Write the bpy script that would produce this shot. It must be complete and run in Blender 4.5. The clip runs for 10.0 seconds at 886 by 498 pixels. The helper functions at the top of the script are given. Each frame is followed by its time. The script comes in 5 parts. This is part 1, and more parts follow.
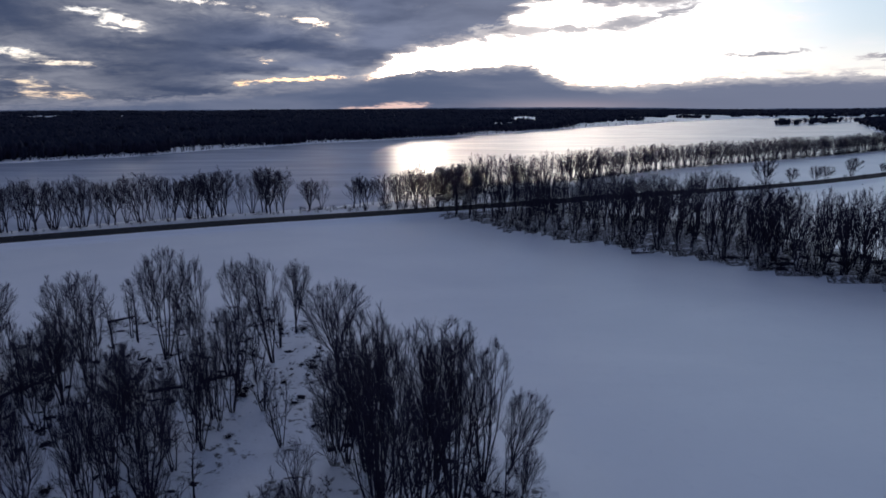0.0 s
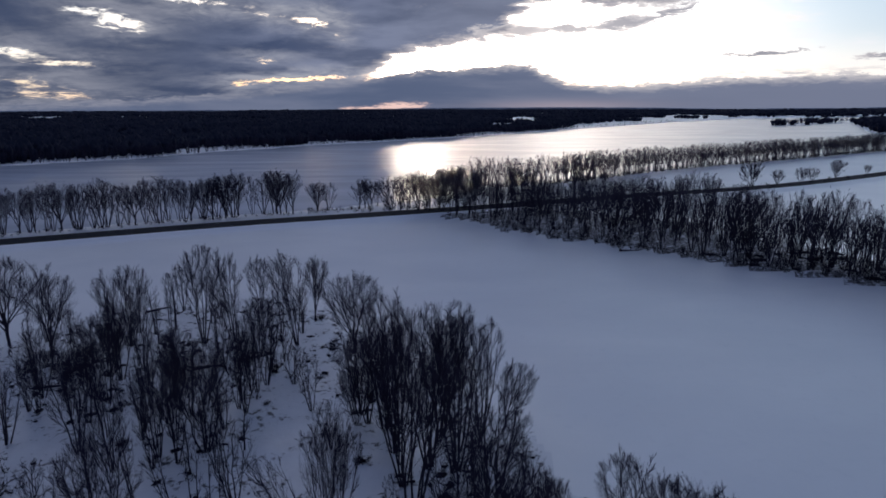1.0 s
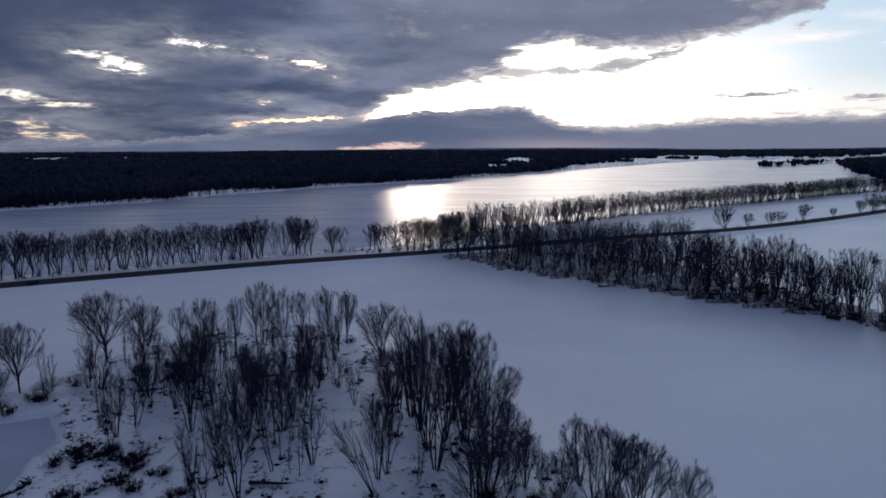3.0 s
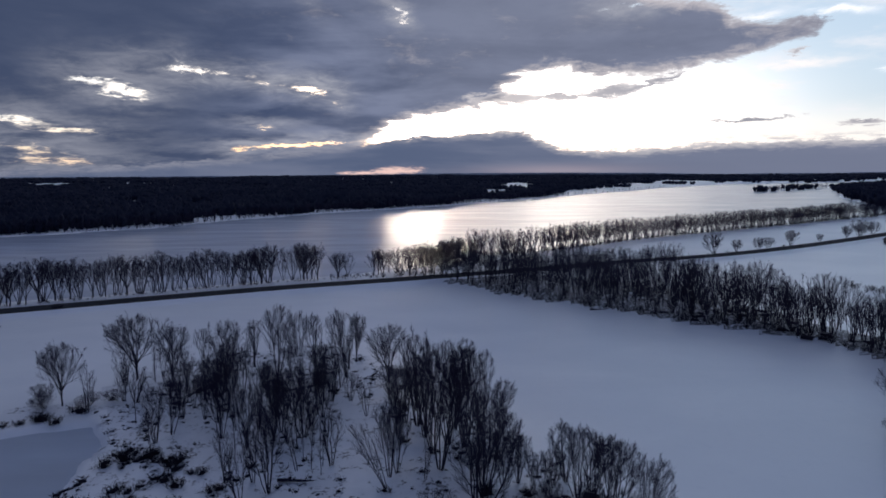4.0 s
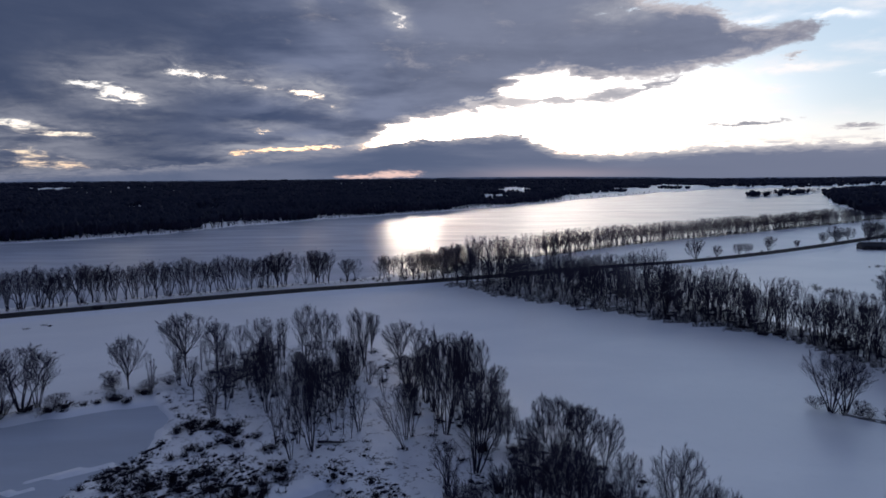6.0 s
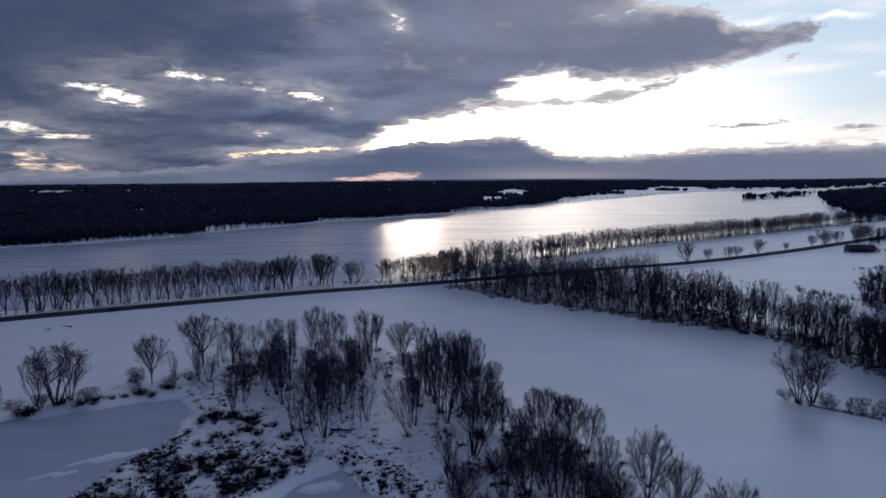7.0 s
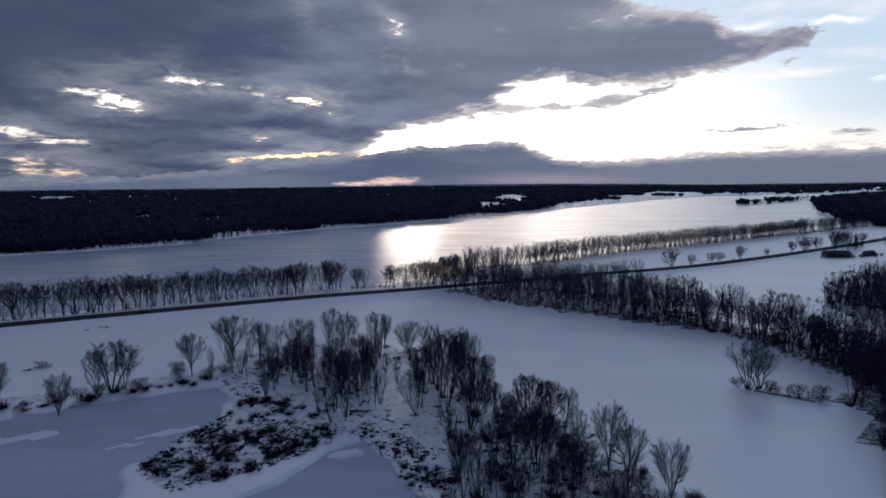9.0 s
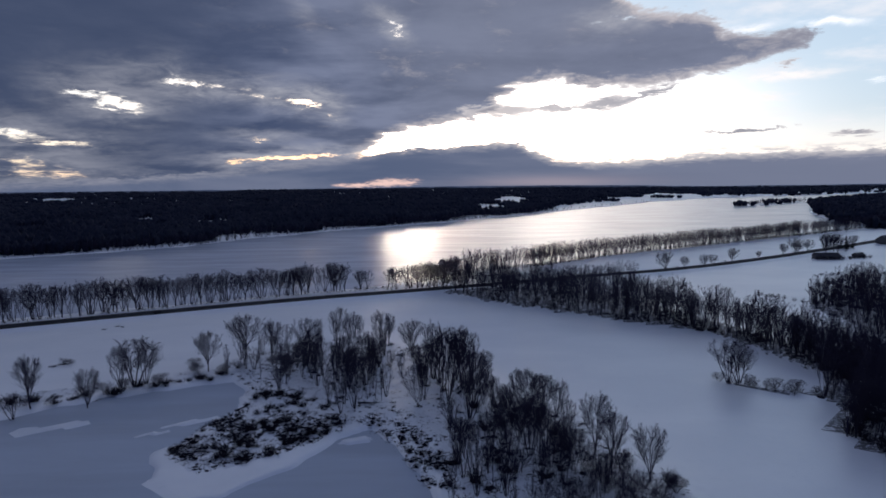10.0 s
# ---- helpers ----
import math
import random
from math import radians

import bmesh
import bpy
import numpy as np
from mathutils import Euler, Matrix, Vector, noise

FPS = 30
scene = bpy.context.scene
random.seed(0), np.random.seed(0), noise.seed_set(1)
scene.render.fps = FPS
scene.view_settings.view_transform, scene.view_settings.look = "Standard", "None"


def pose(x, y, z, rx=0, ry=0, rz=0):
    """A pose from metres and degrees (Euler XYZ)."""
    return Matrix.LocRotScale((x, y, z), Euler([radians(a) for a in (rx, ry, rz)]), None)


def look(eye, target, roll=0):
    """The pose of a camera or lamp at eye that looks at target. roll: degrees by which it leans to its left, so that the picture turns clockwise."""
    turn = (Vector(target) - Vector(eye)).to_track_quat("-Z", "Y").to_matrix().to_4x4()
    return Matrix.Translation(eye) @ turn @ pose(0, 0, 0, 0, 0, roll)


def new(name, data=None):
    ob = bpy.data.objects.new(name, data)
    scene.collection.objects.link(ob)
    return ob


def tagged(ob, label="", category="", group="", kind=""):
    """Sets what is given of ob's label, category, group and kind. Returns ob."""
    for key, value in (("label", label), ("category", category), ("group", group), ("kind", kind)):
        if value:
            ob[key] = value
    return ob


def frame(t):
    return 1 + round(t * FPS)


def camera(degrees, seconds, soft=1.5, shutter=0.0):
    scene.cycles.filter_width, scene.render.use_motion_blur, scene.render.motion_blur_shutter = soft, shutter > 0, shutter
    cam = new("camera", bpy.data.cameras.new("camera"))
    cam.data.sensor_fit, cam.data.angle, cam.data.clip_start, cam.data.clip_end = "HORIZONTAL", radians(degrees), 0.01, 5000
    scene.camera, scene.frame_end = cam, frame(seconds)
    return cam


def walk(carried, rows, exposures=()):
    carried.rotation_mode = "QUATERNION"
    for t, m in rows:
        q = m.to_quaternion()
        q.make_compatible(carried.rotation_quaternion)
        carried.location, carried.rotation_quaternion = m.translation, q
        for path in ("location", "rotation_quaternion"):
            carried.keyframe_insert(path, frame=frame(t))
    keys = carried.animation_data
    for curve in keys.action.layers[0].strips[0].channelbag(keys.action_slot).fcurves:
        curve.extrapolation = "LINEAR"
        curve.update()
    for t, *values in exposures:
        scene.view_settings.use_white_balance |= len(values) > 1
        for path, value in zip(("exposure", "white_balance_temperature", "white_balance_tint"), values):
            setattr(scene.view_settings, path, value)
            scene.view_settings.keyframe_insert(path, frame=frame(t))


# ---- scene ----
cam = camera(69.84, 10.0, soft=1.7)
PATH = [  # seconds, eye, heading, tilt and roll in degrees
    (0.0, (-0.00, -0.00, 32.00), 0.00, -12.30, -0.39),
    (0.5, (-0.32, -5.55, 32.93), -0.02, -12.30, -0.43),
    (1.0, (-0.60, -11.45, 34.05), -0.07, -12.31, -0.45),
    (1.5, (-1.12, -17.98, 35.37), -0.16, -12.32, -0.48),
    (2.0, (-1.96, -24.87, 36.64), -0.24, -12.20, -0.49),
    (2.2, (-2.11, -27.28, 37.16), -0.27, -11.97, -0.48),
    (2.3, (-2.18, -28.49, 37.42), -0.29, -11.70, -0.48),
    (2.4, (-2.25, -29.70, 37.67), -0.31, -11.29, -0.48),
    (2.5, (-2.32, -30.91, 37.93), -0.32, -10.92, -0.48),
    (2.7, (-2.45, -33.25, 38.36), -0.35, -10.10, -0.49),
    (3.8, (-3.16, -46.11, 40.74), -0.47, -6.72, -0.54),
    (4.0, (-3.29, -48.45, 41.17), -0.49, -6.66, -0.55),
    (4.5, (-3.58, -54.24, 42.16), -0.56, -6.58, -0.53),
    (5.0, (-3.85, -59.80, 43.14), -0.58, -6.53, -0.54),
    (5.5, (-4.34, -65.36, 43.95), -0.63, -6.42, -0.55),
    (7.0, (-5.09, -81.82, 46.83), -0.77, -6.17, -0.65),
    (7.5, (-5.22, -87.52, 47.72), -0.80, -6.04, -0.70),
    (8.0, (-5.48, -93.14, 48.64), -0.83, -5.95, -0.73),
    (8.5, (-5.82, -98.66, 49.57), -0.88, -5.85, -0.73),
    (9.0, (-6.04, -104.36, 50.46), -0.90, -5.76, -0.74),
    (9.5, (-6.29, -110.09, 51.32), -0.90, -5.69, -0.76),
    (10.0, (-6.55, -115.47, 52.10), -0.92, -5.62, -0.77),
]

def aimed(eye, heading, tilt, roll):
    a, b = radians(heading), radians(tilt)
    ahead = Vector((-math.sin(a) * math.cos(b), math.cos(a) * math.cos(b), math.sin(b)))
    return look(eye, Vector(eye) + 100 * ahead, roll)


walk(cam, [(t, aimed(*row)) for t, *row in PATH], [(0, 0.05, 6170, 12.5), (10, 0.05, 6170, 12.5)])

# ---- sky and light ----
SUN_AZ, SUN_EL = -3.4, 3.9

world = bpy.data.worlds.new("dusk_sky")
scene.world = world
world.use_nodes = True


class Graph:
    """Short hand for node arithmetic."""

    def __init__(self, tree):
        self.tree = tree

    def node(self, kind):
        return self.tree.nodes.new(kind)

    def put(self, socket, value):
        if isinstance(value, bpy.types.NodeSocket):
            self.tree.links.new(value, socket)
        else:
            socket.default_value = value

    def m(self, op, a, b=0.0, c=0.0):
        n = self.node("ShaderNodeMath")
        n.operation = op
        for s, v in zip(n.inputs, (a, b, c)):
            self.put(s, v)
        return n.outputs[0]

    def add(self, a, b): return self.m("ADD", a, b)
    def sub(self, a, b): return self.m("SUBTRACT", a, b)
    def mul(self, a, b): return self.m("MULTIPLY", a, b)

    def steps(self, x, lo, hi, to0=0.0, to1=1.0):
        n = self.node("ShaderNodeMapRange")
        n.interpolation_type = "SMOOTHSTEP"
        for s, v in zip(n.inputs, (x, lo, hi, to0, to1)):
            self.put(s, v)
        return n.outputs[0]

    def bends(self, x, points):
        """A line through points (x, y), level beyond its ends."""
        total, before = None, 0.0
        for (x0, y0), (x1, y1) in zip(points, points[1:] + [(points[-1][0] + 1, points[-1][1])]):
            slope = (y1 - y0) / (x1 - x0)
            term = self.mul(self.m("MAXIMUM", self.sub(x, x0), 0.0), slope - before)
            total = self.add(term, points[0][1]) if total is None else self.add(total, term)
            before = slope
        return total

    def bump2(self, a, b, a0, b0, wa, wb, tilt=0.0):
        """A soft oval hill of height one."""
        da, db = self.sub(a, a0), self.sub(b, b0)
        db = self.sub(db, self.mul(da, tilt))
        qa, qb = self.mul(da, 1 / wa), self.mul(db, 1 / wb)
        r = self.add(self.mul(qa, qa), self.mul(qb, qb))
        return self.m("EXPONENT", self.mul(r, -1.0))

    def mix(self, f, a, b):
        n = self.node("ShaderNodeMix")
        n.data_type = "RGBA"
        self.put(n.inputs[0], f)
        for s, v in ((n.inputs[6], a), (n.inputs[7], b)):
            self.put(s, v if isinstance(v, bpy.types.NodeSocket) else (*v, 1.0))
        return n.outputs[2]

    def plus(self, a, b, f=1.0):
        n = self.node("ShaderNodeMix")
        n.data_type, n.blend_type = "RGBA", "ADD"
        self.put(n.inputs[0], f)
        for s, v in ((n.inputs[6], a), (n.inputs[7], b)):
            self.put(s, v if isinstance(v, bpy.types.NodeSocket) else (*v, 1.0))
        return n.outputs[2]

    def vec(self, x, y, z=0.0):
        n = self.node("ShaderNodeCombineXYZ")
        for s, v in zip(n.inputs, (x, y, z)):
            self.put(s, v)
        return n.outputs[0]

    def noise(self, where, scale, detail=4.0, rough=0.5, warp=0.0):
        n = self.node("ShaderNodeTexNoise")
        self.put(n.inputs["Vector"], where)
        for key, v in (("Scale", scale), ("Detail", detail), ("Roughness", rough), ("Distortion", warp)):
            n.inputs[key].default_value = v
        return n.outputs["Fac"]


def veil(g, cover):
    """What a cloud of that cover hides of the far brighter sky behind it."""
    bare = g.sub(1.0, cover)
    thin = g.mul(bare, bare)
    return g.sub(1.0, g.mul(thin, thin))


def paint_sky():
    tree = world.node_tree
    tree.nodes.clear()
    g = Graph(tree)
    way = g.node("ShaderNodeTexCoord").outputs["Generated"]
    parts = g.node("ShaderNodeSeparateXYZ")
    g.put(parts.inputs[0], way)
    x, y, z = parts.outputs
    az = g.mul(g.m("ARCTAN2", x, y), 180 / math.pi)
    el = g.mul(g.m("ARCSINE", z), 180 / math.pi)
    # clouds lie on a high level sheet, so they flatten towards the horizon
    depth = g.add(g.m("MAXIMUM", z, 0.0), 0.16)
    sheet = g.vec(g.m("DIVIDE", x, depth), g.m("DIVIDE", y, depth))
    n_big = g.noise(sheet, 0.7, 5.0, 0.52, 0.3)
    n_mid = g.noise(sheet, 1.9, 8.0, 0.56, 0.25)
    n_fine = g.noise(sheet, 6.0, 8.0, 0.66, 0.6)
    n_tiny = g.noise(sheet, 15.0, 6.0, 0.65, 0.8)
    # the same sheet read a little nearer the sun gives the clouds lit and shaded flanks
    toward = g.vec(g.m("DIVIDE", x, depth), g.add(g.m("DIVIDE", y, depth), 0.16))
    flank = g.sub(n_mid, g.noise(toward, 1.9, 8.0, 0.56, 0.25))
    streaks = g.noise(g.vec(g.mul(az, 0.055), g.mul(el, 0.34), 2.0), 1.0, 7.0, 0.55, 0.5)
    # ragged outlines: the layout below is read at wandering places
    sway_a = g.sub(g.noise(sheet, 4.2, 9.0, 0.68, 0.8), 0.5)
    sway_b = g.sub(g.noise(g.vec(g.m("DIVIDE", y, depth), g.m("DIVIDE", x, depth), 3.7), 4.6, 9.0, 0.68, 0.8), 0.5)
    loose = g.steps(el, 0.3, 9.0, 0.25, 1.0)
    true_az, true_el = az, el
    az = g.add(az, g.mul(g.mul(sway_a, loose), 5.0))
    el = g.add(el, g.mul(g.mul(sway_b, loose), 3.0))
    rough = g.add(g.add(g.mul(g.sub(n_mid, 0.5), 3.6), g.mul(g.sub(n_fine, 0.5), 3.4)), g.mul(g.sub(n_tiny, 0.5), 2.0))
    # the deck of cloud with its open right flank
    low_edge = g.bends(az, [(-11, -6.0), (-8.5, 1.5), (-6.5, 3.0), (-5.1, 3.76), (-4.0, 4.5), (-2.5, 5.2), (0.7, 5.6), (4.0, 6.1), (5.4, 7.4), (7.5, 8.7), (11.4, 9.4), (13.8, 8.5), (18.4, 8.3),
                            (22.8, 9.0), (26.1, 9.7), (30.3, 10.7), (33, 13)])
    top_edge = g.bends(az, [(8, 24), (13, 17.5), (16.9, 14.4), (20.5, 13.4), (23.2, 12.8), (24.6, 11.5), (27, 11.1), (30.3, 11.1), (33, 9)])
    deck = g.m("MINIMUM", g.sub(el, low_edge), g.sub(top_edge, el))
    deck = g.add(g.m("MINIMUM", g.mul(deck, 2.4), 2.6), g.mul(rough, g.steps(el, 0.5, 9.0, 0.5, 1.0)))
    # breaks in the deck: azimuth, elevation, half widths, tilt, strength
    breaks = (
        (-27.2, 7.4, 2.4, 0.65, -0.05, 1.0), (-25.2, 6.6, 2.0, 0.45, -0.06, 0.95), (-11.0, 7.35, 1.5, 0.40, -0.10, 1.05), (-8.4, 6.4, 0.8, 0.40, -0.2, 0.70),
        (-15.1, 4.3, 2.2, 0.14, 0.0, 0.72), (-12.0, 2.72, 5.2, 0.20, 0.05, 1.15), (-17.2, 2.2, 1.0, 0.22, 0.1, 0.8), (-3.3, 13.5, 0.9, 0.32, -0.6, 0.95),
        (-10.8, 14.5, 0.9, 0.3, -0.5, 0.55), (-21.6, 9.4, 1.2, 0.5, -0.3, 0.55), (-20.8, 8.65, 3.6, 0.32, -0.06, 0.70), (-15.6, 8.0, 3.6, 0.32, -0.11, 0.72),
    )
    far_breaks = (
        (-33.0, 4.4, 3.0, 0.50, -0.10, 0.95), (-29.5, 3.65, 3.6, 0.20, -0.04, 0.8), (-32.5, 2.3, 3.2, 0.55, -0.14, 0.8), (-31.0, 1.3, 4.6, 0.42, -0.04, 0.75),
        (14.2, 13.3, 1.5, 0.30, 0.1, 0.72), (17.0, 13.9, 1.6, 0.35, 0.1, 0.8),
    )
    gaps = halo = 0.0
    for a0, b0, wa, wb, tilt, deep in breaks + far_breaks:
        gaps = g.add(gaps, g.mul(g.bump2(az, el, a0, b0, wa, wb, tilt), deep))
        halo = g.add(halo, g.mul(g.bump2(az, el, a0, b0 + 0.15, wa * 1.5, wb * 2.6 + 0.2, tilt), deep))
    ragged = g.add(g.add(g.mul(g.sub(n_fine, 0.5), 1.6), g.mul(g.sub(n_mid, 0.5), 0.8)), g.mul(g.sub(n_tiny, 0.5), 1.0))
    open_sky = g.steps(g.add(gaps, g.mul(ragged, g.steps(gaps, 0.05, 0.5))), 0.22, 1.02)
    deck_cover = veil(g, g.mul(g.steps(deck, -1.4, 1.3), g.sub(1.0, open_sky)))
    # lumps and tongues that hang into the clear part, and thin bars adrift in it
    lumps = 0.0
    for a0, b0, wa, wb, tilt, much in ((15.0, 6.85, 1.9, 0.58, 0.05, 1.3), (10.8, 6.5, 2.2, 0.34, 0.03, 1.0), (6.0, 6.6, 2.6, 0.6, -0.02, 1.25), (19.0, 7.5, 2.6, 0.36, 0.28, 0.85), (16.5, 7.9, 3.0, 0.5, 0.02, 0.5),
                                       (26.3, 4.2, 3.1, 0.13, 0.01, 1.0), (33.7, 3.6, 1.5, 0.14, 0.0, 0.9), (28.9, 9.1, 0.7, 0.2, 0.0, 0.7)):
        lumps = g.add(lumps, g.mul(g.bump2(az, el, a0, b0, wa, wb, tilt), much))
    lump_cover = veil(g, g.steps(g.add(lumps, g.mul(ragged, g.steps(lumps, 0.02, 0.4))), 0.15, 1.0))
    bank_edge = g.bends(az, [(-40, 0.2), (-26.6, 0.9), (-17, 1.5), (-10.5, 2.25), (-6.5, 2.7), (-3.5, 3.25), (2, 3.45), (7.3, 3.7), (9.0, 2.9), (11, 2.15), (14.4, 1.75), (18.6, 1.95), (25, 2.3), (36, 2.3)])
    bank = g.add(g.mul(g.sub(bank_edge, el), 3.4), g.mul(ragged, g.steps(az, 4, 18, 1.7, 2.2)))
    bank_cover = veil(g, g.steps(bank, -0.9, 1.0))
    az, el = true_az, true_el
    # clear sky: pale blue far from the sun, warm white towards it
    near = g.bump2(az, el, 7.0, 4.5, 12.5, 4.6)
    clear = g.mix(near, (0.41, 0.53, 0.66), (5.2, 4.8, 4.3))
    clear = g.mix(g.steps(el, 2.0, 6.0, 0.6, 0.0), clear, (0.98, 0.93, 0.88))
    clear = g.mix(g.steps(az, -14, -6, 0.9, 0.0), clear, g.mix(g.steps(el, 2.0, 5.5), (0.60, 0.55, 0.50), (0.95, 0.93, 0.92)))
    core = g.bump2(az, el, SUN_AZ + 1.4, SUN_EL + 0.4, 3.6, 1.4)
    clear = g.plus(clear, (13.0, 11.0, 8.8), core)
    nishita = g.node("ShaderNodeTexSky")
    nishita.sky_type, nishita.sun_disc = "NISHITA", False
    nishita.sun_elevation, nishita.sun_rotation = radians(SUN_EL), radians(SUN_AZ)
    clear = g.plus(clear, nishita.outputs[0], 0.05)
    wisps = g.steps(g.noise(sheet, 2.2, 7.0, 0.6), 0.46, 0.70, 0.0, 0.65)
    clear = g.mix(g.mul(wisps, g.steps(az, 18, 26)), clear, (0.93, 0.90, 0.88))
    for a0, b0, wa, wb, tilt, tint in ((31.9, 11.75, 1.9, 0.22, -0.12, (1.2, 1.18, 1.16)), (30.4, 11.5, 1.3, 0.14, 0.2, (1.0, 0.99, 0.98)), (26.1, 12.0, 2.0, 0.25, 0.12, (1.05, 1.03, 1.02)),
                                       (28.9, 8.2, 2.8, 0.35, 0.03, (1.05, 0.97, 0.90)), (27.8, 6.8, 1.0, 0.4, 0.0, (1.05, 0.95, 0.87)), (35.0, 7.2, 0.5, 0.16, 0.0, (1.2, 1.18, 1.15))):
        wisp = g.mul(g.bump2(g.add(az, g.mul(sway_a, 3.0)), g.add(el, g.mul(sway_b, 1.6)), a0, b0, wa, wb, tilt), g.steps(n_fine, 0.30, 0.58))
        clear = g.mix(wisp, clear, tint)
    # cloud bodies
    light = g.steps(g.add(g.add(g.mul(n_mid, 0.30), g.mul(n_big, 0.30)), g.mul(streaks, 0.40)), 0.39, 0.62)
    light = g.add(light, g.mul(flank, 1.6))
    body = g.mix(light, (0.058, 0.080, 0.148), (0.190, 0.218, 0.312))
    body = g.mix(g.steps(el, 6, 16, 0.0, 0.30), body, (0.150, 0.168, 0.232))
    body = g.mix(g.steps(az, -6, -26, 0.0, 0.85), body, (0.049, 0.067, 0.120))
    body = g.mix(g.steps(az, -16, 6, 0.0, 0.62), body, (0.205, 0.222, 0.285))
    body = g.mix(g.mul(g.mul(g.m("MINIMUM", halo, 1.0), g.steps(az, -30, -8, 0.55, 1.0)), g.steps(g.add(g.mul(n_mid, 0.6), g.mul(n_fine, 0.4)), 0.36, 0.60, 0.12, 0.92)), body, (0.40, 0.40, 0.43))
    # lit fringe where the cover thins towards the sun
    fringe = g.mul(g.steps(deck, 2.3, -0.5), g.steps(g.m("ABSOLUTE", g.sub(az, 8.0)), 30, 10, 0.10, 0.8))
    body = g.mix(fringe, body, (0.62, 0.56, 0.54))
    sky = g.mix(deck_cover, clear, body)
    sky = g.mix(g.mul(lump_cover, 0.92), sky, g.mix(g.steps(lumps, 0.3, 1.1), (0.66, 0.61, 0.59), (0.205, 0.208, 0.255)))
    lowbank = g.mix(g.steps(az, -8, 30), (0.092, 0.118, 0.190), (0.170, 0.190, 0.260))
    lowbank = g.mix(g.steps(streaks, 0.40, 0.66, 0.0, 0.55), lowbank, (0.205, 0.222, 0.292))
    lit_top = g.mul(g.steps(bank, 2.2, 0.0), g.steps(az, -6, 16, 0.25, 0.75))
    lowbank = g.mix(g.mul(lit_top, g.steps(n_fine, 0.32, 0.62, 0.25, 1.0)), lowbank, (0.66, 0.61, 0.58))
    sky = g.mix(bank_cover, sky, lowbank)
    # small lit clouds along the top of the low bank
    crest = g.sub(el, g.add(bank_edge, 0.25))
    puffs = g.mul(g.m("EXPONENT", g.mul(g.mul(crest, crest), -7.0)), g.mul(g.steps(az, 9, 18), g.steps(g.add(n_fine, g.mul(g.sub(n_tiny, 0.5), 0.6)), 0.42, 0.66)))
    sky = g.mix(g.mul(puffs, 0.8), sky, (0.62, 0.58, 0.57))
    # where the sun goes down
    ember = g.add(g.bump2(az, el, -3.2, 0.45, 2.4, 0.42), g.mul(g.bump2(az, el, -6.6, 0.22, 2.6, 0.25), 0.8))
    sky = g.mix(g.mul(g.steps(g.add(ember, g.mul(ragged, g.mul(g.steps(ember, 0.1, 0.6), 1.3))), 0.25, 1.0), 0.85), sky, (0.98, 0.66, 0.55))
    sky = g.mix(g.mul(g.bump2(az, el, 10.5, 0.3, 7.0, 0.5), 0.35), sky, (0.55, 0.42, 0.42))
    overhead = g.steps(el, 17, 45)
    sky = g.mix(overhead, sky, g.mix(n_big, (0.094, 0.124, 0.234), (0.196, 0.248, 0.408)))
    behind = g.steps(g.m("ABSOLUTE", az), 45, 80)
    sky = g.mix(behind, sky, g.mix(n_big, (0.046, 0.064, 0.132), (0.100, 0.132, 0.228)))
    sky = g.mix(g.steps(el, -1.0, -3.0), sky, (0.12, 0.13, 0.17))
    out = g.node("ShaderNodeOutputWorld")
    bg = g.node("ShaderNodeBackground")
    g.put(bg.inputs[0], sky)
    bg.inputs[1].default_value = 1.0
    tree.links.new(bg.outputs[0], out.inputs[0])


paint_sky()

sun_data = bpy.data.lights.new("sun", "SUN")
sun_data.energy, sun_data.angle, sun_data.color = 0.032, radians(5.0), (1.0, 0.84, 0.66)
sun = new("sun", sun_data)
sa, se = radians(SUN_AZ + 1.3), radians(SUN_EL)
sun.matrix_world = look((0, 0, 60), Vector((0, 0, 60)) - 100 * Vector((math.sin(sa) * math.cos(se), math.cos(sa) * math.cos(se), math.sin(se))))
tagged(sun, "low evening sun veiled by cloud", "sun")


# ---- materials ----
def material(name, rough=0.8, spec=0.3):
    mat = bpy.data.materials.new(name)
    mat.use_nodes = True
    g = Graph(mat.node_tree)
    bsdf = mat.node_tree.nodes["Principled BSDF"]
    bsdf.inputs["Roughness"].default_value = rough
    bsdf.inputs["Specular IOR Level"].default_value = spec
    return mat, g, bsdf


def place(g, sx=1.0, sy=1.0, sz=1.0):
    geo = g.node("ShaderNodeNewGeometry").outputs["Position"]
    mp = g.node("ShaderNodeMapping")
    g.put(mp.inputs["Vector"], geo)
    mp.inputs["Scale"].default_value = (sx, sy, sz)
    return mp.outputs[0]


def relief(g, bsdf, height, strength, distance):
    b = g.node("ShaderNodeBump")
    b.inputs["Strength"].default_value, b.inputs["Distance"].default_value = strength, distance
    g.put(b.inputs["Height"], height)
    g.put(bsdf.inputs["Normal"], b.outputs[0])


